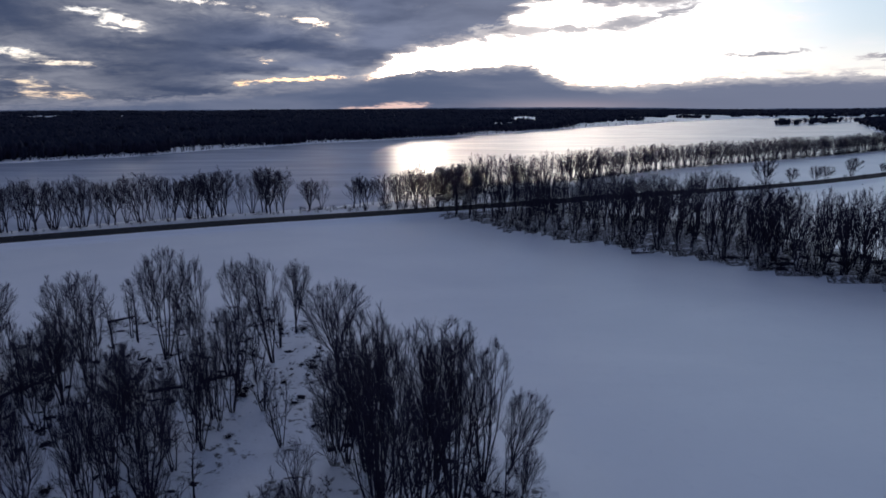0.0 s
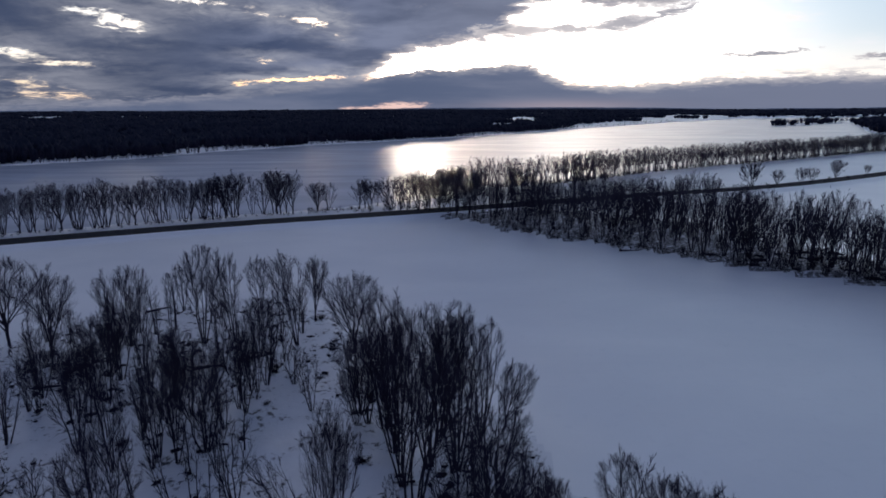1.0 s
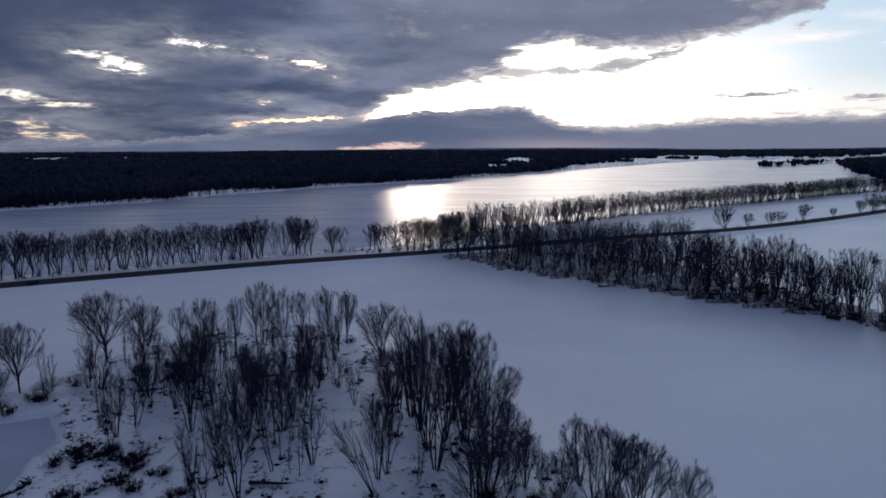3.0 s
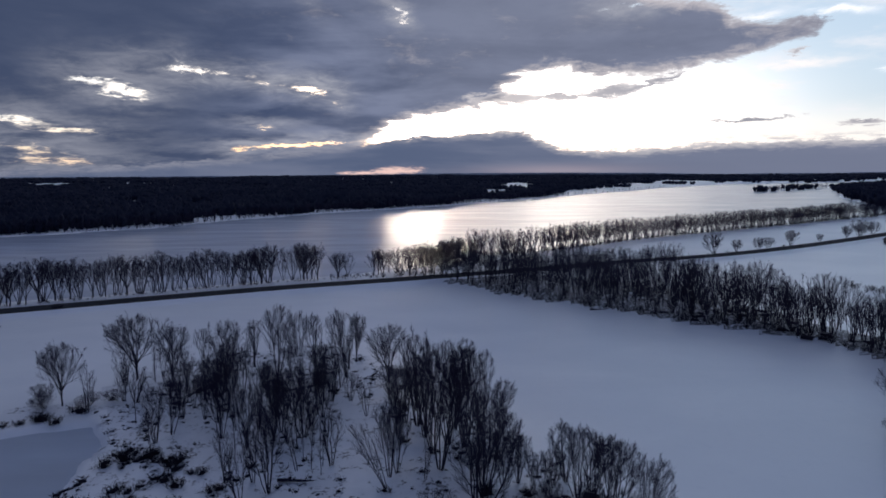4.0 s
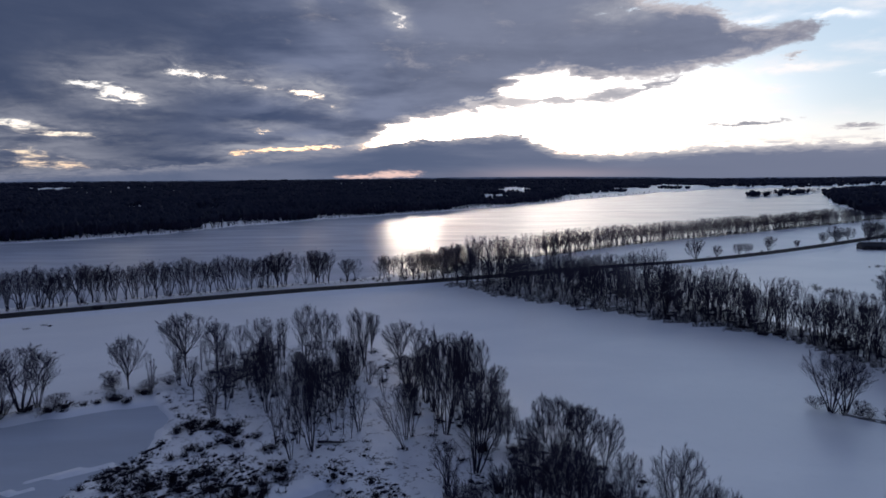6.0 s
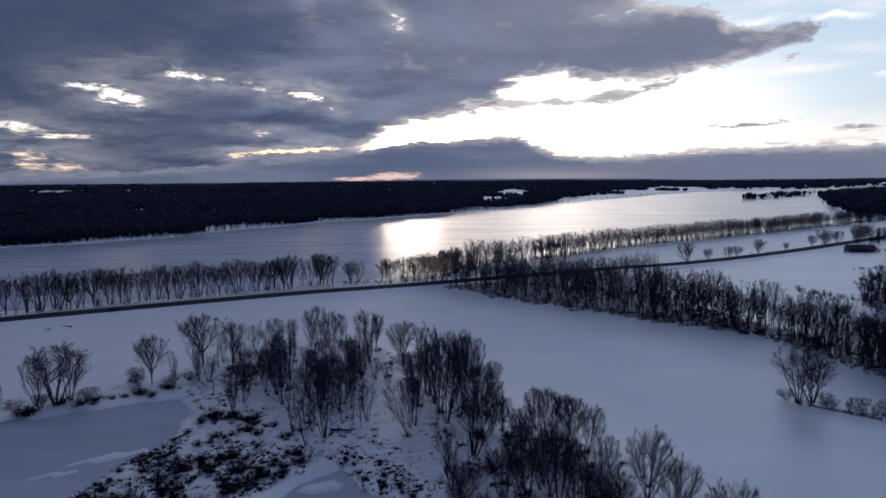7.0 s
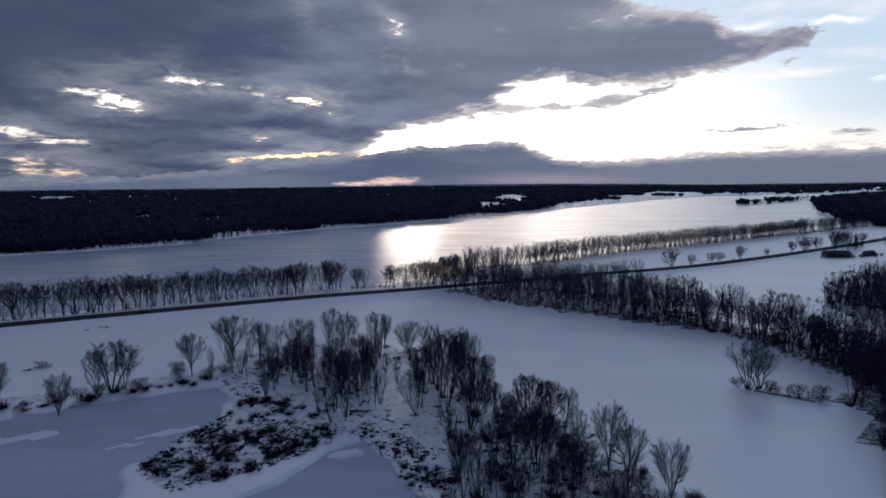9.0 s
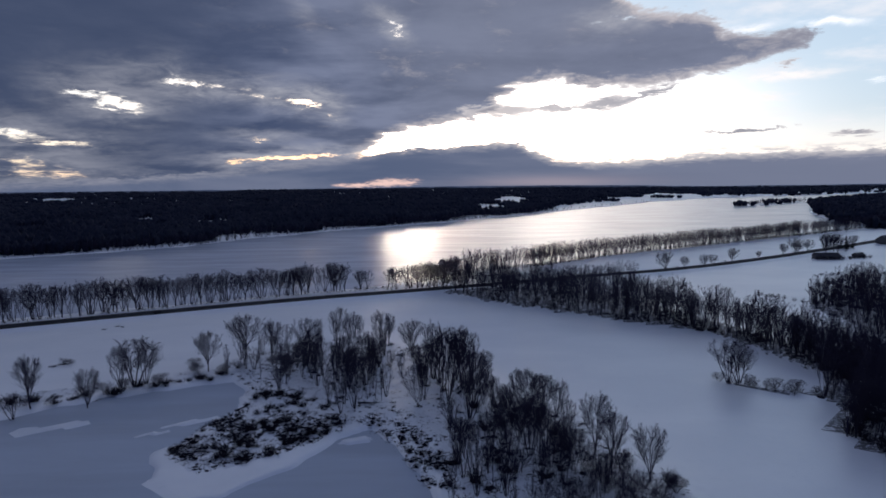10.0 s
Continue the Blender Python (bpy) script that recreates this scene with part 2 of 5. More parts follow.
def make_snow():
    mat, g, b = material("snow", 0.55, 0.5)
    here = place(g)
    drift = g.noise(place(g, 0.6, 1.0, 1.0), 0.035, 6.0, 0.55, 0.4)
    crust = g.noise(here, 0.5, 6.0, 0.6)
    col = g.mix(g.steps(drift, 0.35, 0.68), (0.79, 0.805, 0.83), (0.88, 0.885, 0.895))
    col = g.mix(g.steps(crust, 0.55, 0.8, 0.0, 0.25), col, (0.60, 0.63, 0.68))
    g.put(b.inputs["Base Color"], col)
    # a thin frozen glaze
    b.inputs["Coat Weight"].default_value, b.inputs["Coat Roughness"].default_value, b.inputs["Coat IOR"].default_value = 1.0, 0.43, 2.4
    relief(g, b, g.add(g.mul(crust, 0.35), g.mul(drift, 2.0)), 0.35, 0.35)
    return mat


def make_litter_snow(name, bare):
    """Snow under the trees, with leaves, twigs and dead grass showing; bare: how much of it shows."""
    mat, g, b = material(name, 0.85, 0.2)
    here = place(g)
    big = g.noise(here, 0.16, 5.0, 0.6)
    fine = g.noise(here, 1.4, 7.0, 0.65)
    col = g.mix(g.steps(big, 0.35, 0.7), (0.76, 0.775, 0.805), (0.64, 0.655, 0.69))
    patch = g.noise(here, 0.32, 4.0, 0.6, 0.6)
    bits = g.mul(g.steps(fine, 0.50 - bare, 0.60 - bare), g.steps(patch, 0.50 - 1.4 * bare, 0.58 - 1.4 * bare))
    col = g.mix(g.mul(bits, 0.85), col, (0.070, 0.058, 0.052))
    g.put(b.inputs["Base Color"], col)
    g.put(b.inputs["Coat Weight"], g.sub(1.0, bits))
    b.inputs["Coat Roughness"].default_value, b.inputs["Coat IOR"].default_value = 0.43, 2.4
    relief(g, b, g.add(g.mul(fine, 0.5), big), 0.5, 0.4)
    return mat


def make_ice(name, tint, rough, streak, pale=1.5, spec=0.5):
    mat, g, b = material(name, rough, spec)
    b.inputs["IOR"].default_value = 1.31
    wind = g.noise(place(g, 0.012, 0.06, 1.0), 1.0, 7.0, 0.6, 0.5)
    fine = g.noise(place(g, 0.06, 0.3, 1.0), 1.0, 6.0, 0.6)
    col = g.mix(g.steps(wind, 0.35, 0.7), tint, tuple(pale * c for c in tint))
    col = g.mix(g.steps(fine, 0.6, 0.75, 0.0, 0.25), col, (0.62, 0.65, 0.70))
    g.put(b.inputs["Base Color"], col)
    g.put(b.inputs["Roughness"], g.steps(g.add(g.mul(wind, 0.6), g.mul(fine, 0.4)), 0.3, 0.7, rough - streak, rough + streak))
    relief(g, b, g.add(fine, wind), 0.14, 0.4)
    return mat


def make_bark(name, dark, pale):
    mat, g, b = material(name, 0.9, 0.15)
    info = g.node("ShaderNodeObjectInfo").outputs["Random"]
    n = g.noise(place(g, 5.0, 5.0, 1.2), 1.0, 5.0, 0.6)
    col = g.mix(g.steps(n, 0.35, 0.7), dark, pale)
    col = g.mix(g.mul(info, 0.4), col, tuple(0.6 * c for c in dark))
    g.put(b.inputs["Base Color"], col)
    relief(g, b, n, 0.5, 0.05)
    return mat


def make_mottled(name, a, c, scale, rough=0.9, bump=0.3):
    mat, g, b = material(name, rough, 0.2)
    n = g.noise(place(g), scale, 6.0, 0.6)
    big = g.noise(place(g), scale * 0.13, 4.0, 0.5)
    col = g.mix(g.steps(g.add(g.mul(n, 0.6), g.mul(big, 0.4)), 0.36, 0.64), a, c)
    g.put(b.inputs["Base Color"], col)
    relief(g, b, n, bump, 0.1)
    return mat


SNOW, LITTER, FLOOR = make_snow(), make_litter_snow("snow_with_litter", 0.0), make_litter_snow("leaf_litter_in_snow", 0.10)
RIVER_ICE = make_ice("river_ice", (0.52, 0.54, 0.59), 0.22, 0.03, 1.2, 0.16)
POND_ICE = make_ice("pond_ice", (0.50, 0.53, 0.57), 0.6, 0.04, 1.2)
BARE_ICE = make_ice("bare_ice", (0.10, 0.11, 0.13), 0.45, 0.05)
BARK = make_bark("bark", (0.026, 0.023, 0.040), (0.056, 0.049, 0.074))
TWIG = make_bark("twig", (0.027, 0.024, 0.046), (0.050, 0.043, 0.074))
BRUSH = make_bark("brush", (0.016, 0.014, 0.024), (0.034, 0.028, 0.040))
ASPHALT = make_mottled("wet_asphalt", (0.022, 0.022, 0.025), (0.045, 0.044, 0.047), 0.6, 0.95)
VERGE = make_mottled("dead_grass_verge", (0.030, 0.027, 0.025), (0.085, 0.075, 0.066), 0.9)
# dark bare wood, with the blue of distant haze mixed into its colour
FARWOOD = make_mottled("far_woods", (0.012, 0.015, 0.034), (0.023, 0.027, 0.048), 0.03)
# both tones raised and blued to carry the haze over the far ridge
HAZED_HILLS = make_mottled("far_hills", (0.13, 0.155, 0.21), (0.34, 0.37, 0.43), 0.012)
GREY_BOARD = make_mottled("weathered_boards", (0.10, 0.095, 0.09), (0.17, 0.16, 0.15), 1.5)
DARK_ROOF = make_mottled("dark_roofing", (0.05, 0.05, 0.055), (0.09, 0.088, 0.09), 1.0)
NEEDLES = make_mottled("needles", (0.018, 0.026, 0.018), (0.035, 0.045, 0.030), 1.0)


# ---- shape helpers ----
def smooth(x, lo, hi):
    t = np.clip((x - lo) / (hi - lo), 0, 1)
    return t * t * (3 - 2 * t)


def inside_by(px, py, corners):
    """Metres by which points lie inside a closed outline; negative outside."""
    c = np.asarray(corners, float)
    best = np.full(px.shape, 1e18)
    inner = np.zeros(px.shape, bool)
    for (ax, ay), (bx, by) in zip(c, np.roll(c, -1, 0)):
        ux, uy = bx - ax, by - ay
        t = np.clip(((px - ax) * ux + (py - ay) * uy) / (ux * ux + uy * uy), 0, 1)
        best = np.minimum(best, (px - ax - t * ux) ** 2 + (py - ay - t * uy) ** 2)
        crosses = (ay > py) != (by > py)
        with np.errstate(divide="ignore", invalid="ignore"):
            inner ^= crosses & (px < ax + (py - ay) * ux / (uy if uy else 1e-9))
    return np.where(inner, 1, -1) * np.sqrt(best)


LATTICE = {}


def wave(px, py, size, seed):
    """Smooth random hills between about -1 and 1, by a lattice of random values."""
    if seed not in LATTICE:
        LATTICE[seed] = np.random.RandomState(seed).uniform(-1, 1, (64, 64))
    table = LATTICE[seed]
    u, v = px / size, py / size
    i, j = np.floor(u).astype(int), np.floor(v).astype(int)
    fu, fv = u - i, v - j
    fu, fv = fu * fu * (3 - 2 * fu), fv * fv * (3 - 2 * fv)
    at = lambda a, b: table[a % 64, b % 64]
    return (at(i, j) * (1 - fu) + at(i + 1, j) * fu) * (1 - fv) + (at(i, j + 1) * (1 - fu) + at(i + 1, j + 1) * fu) * fv


def mesh_of(name, verts, faces, *mats):
    me = bpy.data.meshes.new(name)
    me.from_pydata(verts, [], faces)
    for mat in mats:
        me.materials.append(mat)
    me.update()
    return me


def solid_of(name, verts, tris, mat):
    """A mesh from arrays of places and triangles."""
    me = bpy.data.meshes.new(name)
    me.vertices.add(len(verts))
    me.vertices.foreach_set("co", np.asarray(verts, np.float32).ravel())
    me.loops.add(3 * len(tris))
    me.loops.foreach_set("vertex_index", np.asarray(tris, np.int32).ravel())
    me.polygons.add(len(tris))
    me.polygons.foreach_set("loop_start", np.arange(0, 3 * len(tris), 3, dtype=np.int32))
    me.materials.append(mat)
    me.update(calc_edges=True)
    return me


def part(name, mesh, parent, label=""):
    ob = new(name, mesh)
    ob.parent = parent
    if label:
        ob["label"] = label
    return ob


# ---- plan ----
RIVER = [(-900, -150), (-400, 30), (-185, 148), (-122, 178), (-66, 207), (-44, 216), (-12, 240), (14, 282), (56, 300), (131, 363), (227, 426),
         (344, 507), (514, 622), (512, 715), (640, 965), (800, 1225), (930, 1440), (1050, 1620), (1350, 1900), (1900, 2300), (2700, 2900),
         (2600, 3050), (1700, 2480), (1300, 2260), (957, 2085), (615, 1691), (500, 1500), (240, 1130), (15, 812), (-110, 678),
         (-200, 555), (-239, 466), (-290, 425), (-349, 385), (-500, 250), (-900, -20)]
ISLAND = [(676, 1300), (740, 1310), (960, 1510), (1030, 1600), (900, 1560), (760, 1420)]
POND_A = [(-140, 6), (-118, 20), (-103, 28), (-100, 37), (-89, 43), (-77, 48), (-61, 56), (-55, 47), (-53, 32), (-57, 21), (-60, 14), (-62, 7),
          (-60, -6), (-50, -12), (-43, -10), (-34, 0), (-27, 13), (-21, 18.5), (-16, 9), (-10, -4), (-6, -16), (0, -45), (-40, -70), (-140, -40)]
WOOD_NEAR = [(-4, -40), (-7, -14), (-9, 0), (-14, 12), (-24, 21), (-36, 5), (-52, -3), (-60, 7), (-56, 23), (-52, 38), (-62, 57), (-90, 46), (-112, 33),
             (-150, 20), (-155, 30), (-112, 47), (-85, 58), (-70, 68), (-66, 84), (-46, 97), (-30, 104), (-14, 88), (-4, 66), (6, 56), (12, 40), (18, 27),
             (26, 22), (30, 5), (36, -10), (44, -40)]
WOOD_STRIP = [(-14, 204), (-3, 196), (18, 167), (51, 137), (70, 118), (89, 101), (97, 70), (99, 50), (92, 38), (84, 36), (71, 44), (70, 41), (84, 32), (88, 24),
              (85, 18), (76, 9), (79, -5), (88, -40), (96, -60), (124, -55), (123, 15), (121, 50), (113, 80), (104, 106), (94, 130), (84, 168), (60, 190), (30, 208), (0, 214)]
WOOD_FAR = [(150, 146), (147, 110), (139, 70), (136, 20), (130, -55), (330, -30), (330, 175), (240, 205), (200, 196)]
ROAD = [(-420, -15), (-300, 58), (-175, 124), (-111, 156), (-62, 179), (-20, 195), (25, 213), (72, 234), (132, 257), (188, 288), (267, 341), (388, 430), (600, 600)]
CLEARINGS = [  # centre, half width across and along the line from the field
    (-1545, 2530, 95, 260), (-560, 760, 28, 80), (-500, 980, 22, 100), (-345, 880, 34, 80), (130, 1420, 40, 300), (265, 2050, 65, 420),
    (330, 1330, 75, 190), (430, 1520, 60, 200), (640, 1900, 110, 230), (900, 2300, 130, 240)]


def along(points, step):
    """A smooth line through points, at even steps."""
    p = np.asarray(points, float)
    out = []
    q = np.vstack([2 * p[0] - p[1], p, 2 * p[-1] - p[-2]])
    for k in range(1, len(q) - 2):
        n = max(2, int(np.hypot(*(q[k + 1] - q[k])) / step))
        for t in np.linspace(0, 1, n, endpoint=False):
            a, b, c, d = q[k - 1], q[k], q[k + 1], q[k + 2]
            out.append(0.5 * (2 * b + (c - a) * t + (2 * a - 5 * b + 4 * c - d) * t * t + (3 * b - a - 3 * c + d) * t ** 3))
    out.append(p[-1])
    return np.array(out)


ROAD_LINE = along(ROAD, 2.5)
ROAD_TOP = 1.25


def road_distance(px, py):
    best = np.full(px.shape, 1e18)
    for (ax, ay), (bx, by) in zip(ROAD_LINE[:-12:12], ROAD_LINE[12::12]):
        ux, uy = bx - ax, by - ay
        t = np.clip(((px - ax) * ux + (py - ay) * uy) / (ux * ux + uy * uy), 0, 1)
        best = np.minimum(best, (px - ax - t * ux) ** 2 + (py - ay - t * uy) ** 2)
    return np.sqrt(best)


def ground_height(px, py):
    px, py = np.asarray(px, float), np.asarray(py, float)
    r = np.hypot(px, py + 60)
    h = 0.05 * wave(px, py, 17, 1) + 0.03 * wave(px, py, 5, 2)
    ragged = 1.6 * wave(px, py, 9, 3) + 0.8 * wave(px, py, 3.1, 4)
    for wood in (WOOD_NEAR, WOOD_STRIP):
        d = inside_by(px, py, wood) + 0.5 * ragged
        h = h + smooth(d, *((-10, 8) if wood is WOOD_NEAR else (-1.2, 1.8))) * (0.62 + 0.16 * wave(px, py, 4.3, 5) + 0.12 * wave(px, py, 1.7, 6))
    d = inside_by(px, py, POND_A) + 0.9 * ragged + 1.5 * wave(px, py, 6.5, 33)
    islets = 0 * px
    for cx, cy, wx, wy, tilt in ((-93.5, 23, 10.5, 3.2, 0.35), (-62, 24.5, 5.5, 1.2, 0.6), (-68, 18, 5, 1.0, 0.3), (-23, 12, 3.5, 1.6, 0.2)):
        ex, ey = px - cx, py - cy - tilt * (px - cx)
        islets = np.maximum(islets, smooth((ex / wx) ** 2 + (ey / wy) ** 2 + 0.35 * wave(px, py, 2.7, 31), 1.15, 0.8))
    h = h - smooth(d, -0.6, 1.4) * 1.0 * (1 - islets)
    h = np.maximum(h, -1.0)
    bed = 1.05 * smooth(road_distance(px, py), 6.2, 2.8) * smooth(r, 1200, 700)
    h = np.where(bed > 0, np.maximum(h, bed), h)
    d = inside_by(px, py, RIVER) + ragged * smooth(r, 150, 600) * 2 + 6 * wave(px, py, 60, 7) * smooth(r, 400, 900)
    isle = inside_by(px, py, ISLAND) + 4 * wave(px, py, 30, 8)
    d = np.minimum(d, -isle)
    h = h * (1 - smooth(d, -3, 3)) - 1.6 * smooth(d, -3, 3)
    # the land rises gently beyond the river
    lift = 34 - 20 * smooth(px / np.maximum(r, 1), -0.2, 0.62)
    h = h + smooth(r, 1300, 4700) * lift * (1 - smooth(d, -60, 0)) * (1 + 0.10 * wave(px, py, 420, 9)) + 3.0 * smooth(r, 900, 2600) * wave(px, py, 300, 10) * (1 - smooth(d, -120, -20))
    return h


def ground_at(x, y):
    return float(ground_height(np.array([x]), np.array([y]))[0])


# ---- ground, ice, road ----
def build_ground():
    """One sheet from under the camera to the horizon: fine near it, coarse far off."""
    front = np.arange(-46, 46.01, 0.36)
    turn = np.radians(np.concatenate([front, np.arange(50, 312, 4.0)]))
    radii = np.concatenate([[0.0], 12 * np.exp(np.arange(0, math.log(4900 / 12), 0.0145)), [4900]])
    a, rr = np.meshgrid(turn, radii[1:])
    px, py = rr * np.sin(a), rr * np.cos(a) - 60
    h = ground_height(px, py)
    n = len(turn)
    verts = np.column_stack([px.ravel(), py.ravel(), h.ravel()])
    verts = np.vstack([verts, [0, -60, 0]])
    rows, cols = len(radii) - 1, n
    k = np.arange((rows - 1) * cols).reshape(rows - 1, cols)
    nxt = np.roll(k, -1, 1)
    quads = np.column_stack([k.ravel(), nxt.ravel(), (nxt + cols).ravel(), (k + cols).ravel()])[:, ::-1]
    faces = quads.tolist() + [(i, (i + 1) % cols, len(verts) - 1)[::-1] for i in range(cols)]
    me = mesh_of("ground", verts.tolist(), faces, SNOW, LITTER, FLOOR)
    cx, cy = verts[quads].mean(1)[:, 0], verts[quads].mean(1)[:, 1]
    under = np.maximum(inside_by(cx, cy, WOOD_NEAR), inside_by(cx, cy, WOOD_STRIP)) + 2.0 * wave(cx, cy, 6, 11)
    deep = np.maximum(inside_by(cx, cy, WOOD_STRIP) + 1.5 * wave(cx, cy, 6, 11), inside_by(cx, cy, WOOD_FAR))
    index = np.concatenate([np.where(deep > 0.5, 2, (under > 1.0).astype(int)), np.zeros(cols, int)])
    me.polygons.foreach_set("material_index", index)
    me.polygons.foreach_set("use_smooth", np.ones(len(faces), bool))
    me.update()
    tagged(new("ground", me), "flat snow-covered flood plain reaching the horizon", "ground", kind="structure")


def flat_sheet(name, corners, z, mat):
    bm = bmesh.new()
    f = bm.faces.new([bm.verts.new((x, y, z)) for x, y in corners])
    if f.normal.z < 0 or f.calc_area() and sum(a[0] * b[1] - b[0] * a[1] for a, b in zip(corners, corners[1:] + corners[:1])) < 0:
        bmesh.ops.reverse_faces(bm, faces=[f])
    bmesh.ops.triangulate(bm, faces=bm.faces[:])
    me = bpy.data.meshes.new(name)
    bm.to_mesh(me)
    bm.free()
    me.materials.append(mat)
    return new(name, me)


build_ground()
tagged(flat_sheet("frozen_river", [(-930, -220), (-400, 10), (-185, 135), (-66, 195), (-5, 235), (60, 290), (344, 490), (530, 600), (1150, 1660), (2800, 2800),
                                   (2700, 3150), (950, 2200), (200, 1200), (-60, 820), (-260, 560), (-420, 400), (-930, 60)], -0.35, RIVER_ICE),
       "wide frozen river with smooth grey ice", "river", kind="structure")
tagged(flat_sheet("frozen_pond", [(-150, -80), (10, -80), (10, 60), (-150, 60)], -0.3, POND_ICE), "frozen backwater with dull snow-dusted ice", "pond", kind="structure")


def ribbon(line, profile, jag=0.0):
    """Sweeps a cross-section (offset, height) along a line."""
    rng = np.random.RandomState(5)
    tang = np.gradient(line, axis=0)
    tang /= np.hypot(tang[:, 0], tang[:, 1])[:, None]
    side = np.column_stack([tang[:, 1], -tang[:, 0]])
    verts, faces = [], []
    k = len(profile)
    for p, s in zip(line, side):
        for off, z in profile:
            o = off + rng.uniform(-jag, jag)
            verts.append((p[0] + s[0] * o, p[1] + s[1] * o, z))
    for i in range(len(line) - 1):
        for j in range(k - 1):
            a = i * k + j
            faces.append((a, a + k, a + k + 1, a + 1))
    return verts, faces


road = tagged(new("road"), "dark wet two-lane road on a low embankment", "road", kind="structure")
v, f = ribbon(ROAD_LINE, [(-3.7, 1.0), (-3.6, ROAD_TOP - 0.05), (0, ROAD_TOP + 0.03), (3.6, ROAD_TOP - 0.05), (3.7, 1.0)])
part("carriageway", mesh_of("carriageway", v, f, ASPHALT), road)
v, f = ribbon(ROAD_LINE, [(3.72, ROAD_TOP - 0.1), (4.8, ROAD_TOP - 0.16), (5.9, ROAD_TOP - 0.4)], 0.1)
part("verge", mesh_of("verge", v, f, VERGE), road, "bare slope with dead grass")
v, f = ribbon(ROAD_LINE, [(-8.0, -0.1), (-6.4, 0.5), (-4.8, ROAD_TOP - 0.05), (-3.72, ROAD_TOP - 0.02)], 0.12)
part("snow_bank", mesh_of("snow_bank", v, f, SNOW), road, "ploughed snow along the road")
v, f = ribbon(ROAD_LINE, [(5.0, ROAD_TOP - 0.35), (5.4, ROAD_TOP - 0.17), (6.4, ROAD_TOP - 0.35), (7.8, 0.42), (9.6, 0.03), (10.4, -0.3)], 0.14)
part("snow_bank", mesh_of("snow_bank", v, f, SNOW), road, "snow lying on the embankment slope")


# ---- trees ----
class Sticks:
    """Collects tapered tubes into one mesh."""

    def __init__(self):
        self.verts, self.faces = [], []

    def tube(self, path, radii, sides):
        base = len(self.verts)
        n = len(path)
        for i, (p, r) in enumerate(zip(path, radii)):
            d = (path[min(i + 1, n - 1)] - path[max(i - 1, 0)]).normalized()
            u = d.orthogonal().normalized()
            w = d.cross(u)
            if i == n - 1 and r < 0.012:
                self.verts.append(tuple(p))
                break
            for s in range(sides):
                a = 2 * math.pi * s / sides
                self.verts.append(tuple(p + (u * math.cos(a) + w * math.sin(a)) * r))
        ringed = n - 1 if len(self.verts) - base == (n - 1) * sides + 1 else n
        for i in range(ringed - 1):
            for s in range(sides):
                a, b = base + i * sides + s, base + i * sides + (s + 1) % sides
                self.faces.append((a, b, b + sides, a + sides))
        if ringed < n:
            tip = len(self.verts) - 1
            for s in range(sides):
                self.faces.append((base + (ringed - 1) * sides + s, base + (ringed - 1) * sides + (s + 1) % sides, tip))

    def mesh(self, name, mat):
        return mesh_of(name, self.verts, self.faces, mat)


def grow(start, way, length, joints, rng, lift, wobble):
    """A wandering line that bends upwards."""
    path, p, d = [start.copy()], start.copy(), way.normalized()
    for _ in range(joints):
        d = (d + Vector((rng.gauss(0, wobble), rng.gauss(0, wobble), lift + rng.gauss(0, wobble * 0.5)))).normalized()
        p = p + d * (length / joints)
        path.append(p.copy())
    return path


def on(path, t):
    k = min(int(t * (len(path) - 1)), len(path) - 2)
    f = t * (len(path) - 1) - k
    return path[k].lerp(path[k + 1], f), (path[k + 1] - path[k]).normalized()


def aside(way, angle, rng):
    u = way.orthogonal().normalized()
    w = way.cross(u)
    a = rng.uniform(0, 2 * math.pi)
    return way * math.cos(angle) + (u * math.cos(a) + w * math.sin(a)) * math.sin(angle)


def unit(v):
    return v / np.maximum(np.linalg.norm(v, axis=-1, keepdims=True), 1e-9)


def tubes(paths, radii, sides):
    """Tapered three- to six-sided tubes that end in a point: places (n, k, 3) and radii (n, k) to vertices and triangles."""
    n, k = radii.shape
    axis = unit(paths[:, -1] - paths[:, 0])
    other = np.where(np.abs(axis[:, 2:]) < 0.8, [[0.0, 0.0, 1.0]], [[1.0, 0.0, 0.0]])
    u = unit(np.cross(axis, other))
    w = np.cross(axis, u)
    a = 2 * math.pi * np.arange(sides) / sides
    ring = u[:, None] * np.cos(a)[None, :, None] + w[:, None] * np.sin(a)[None, :, None]
    rings = paths[:, :-1, None] + ring[:, None] * radii[:, :-1, None, None]
    verts = np.concatenate([rings.reshape(n, -1, 3), paths[:, -1:]], 1)
    one = []
    for i in range(k - 2):
        for q in range(sides):
            c, d = i * sides + q, i * sides + (q + 1) % sides
            one += [(c, d, d + sides), (c, d + sides, c + sides)]
    for q in range(sides):
        one.append(((k - 2) * sides + q, (k - 2) * sides + (q + 1) % sides, (k - 1) * sides))
    per = verts.shape[1]
    tris = np.array(one)[None] + (np.arange(n) * per)[:, None, None]
    return verts.reshape(-1, 3), tris.reshape(-1, 3)


def gathered(name, pieces, mat):
    vs, ts, base = [], [], 0
    for v, t in pieces:
        vs.append(v)
        ts.append(t + base)
        base += len(v)
    return solid_of(name, np.concatenate(vs), np.concatenate(ts), mat)


def along_paths(paths, t):
    """Places and directions at the shares t (n, m) of paths (n, k, 3)."""
    k = paths.shape[1] - 1
    i = np.minimum((t * k).astype(int), k - 1)
    f = (t * k - i)[..., None]
    rows = np.arange(len(paths))[:, None]
    p, q = paths[rows, i], paths[rows, i + 1]
    return p + (q - p) * f, unit(q - p)


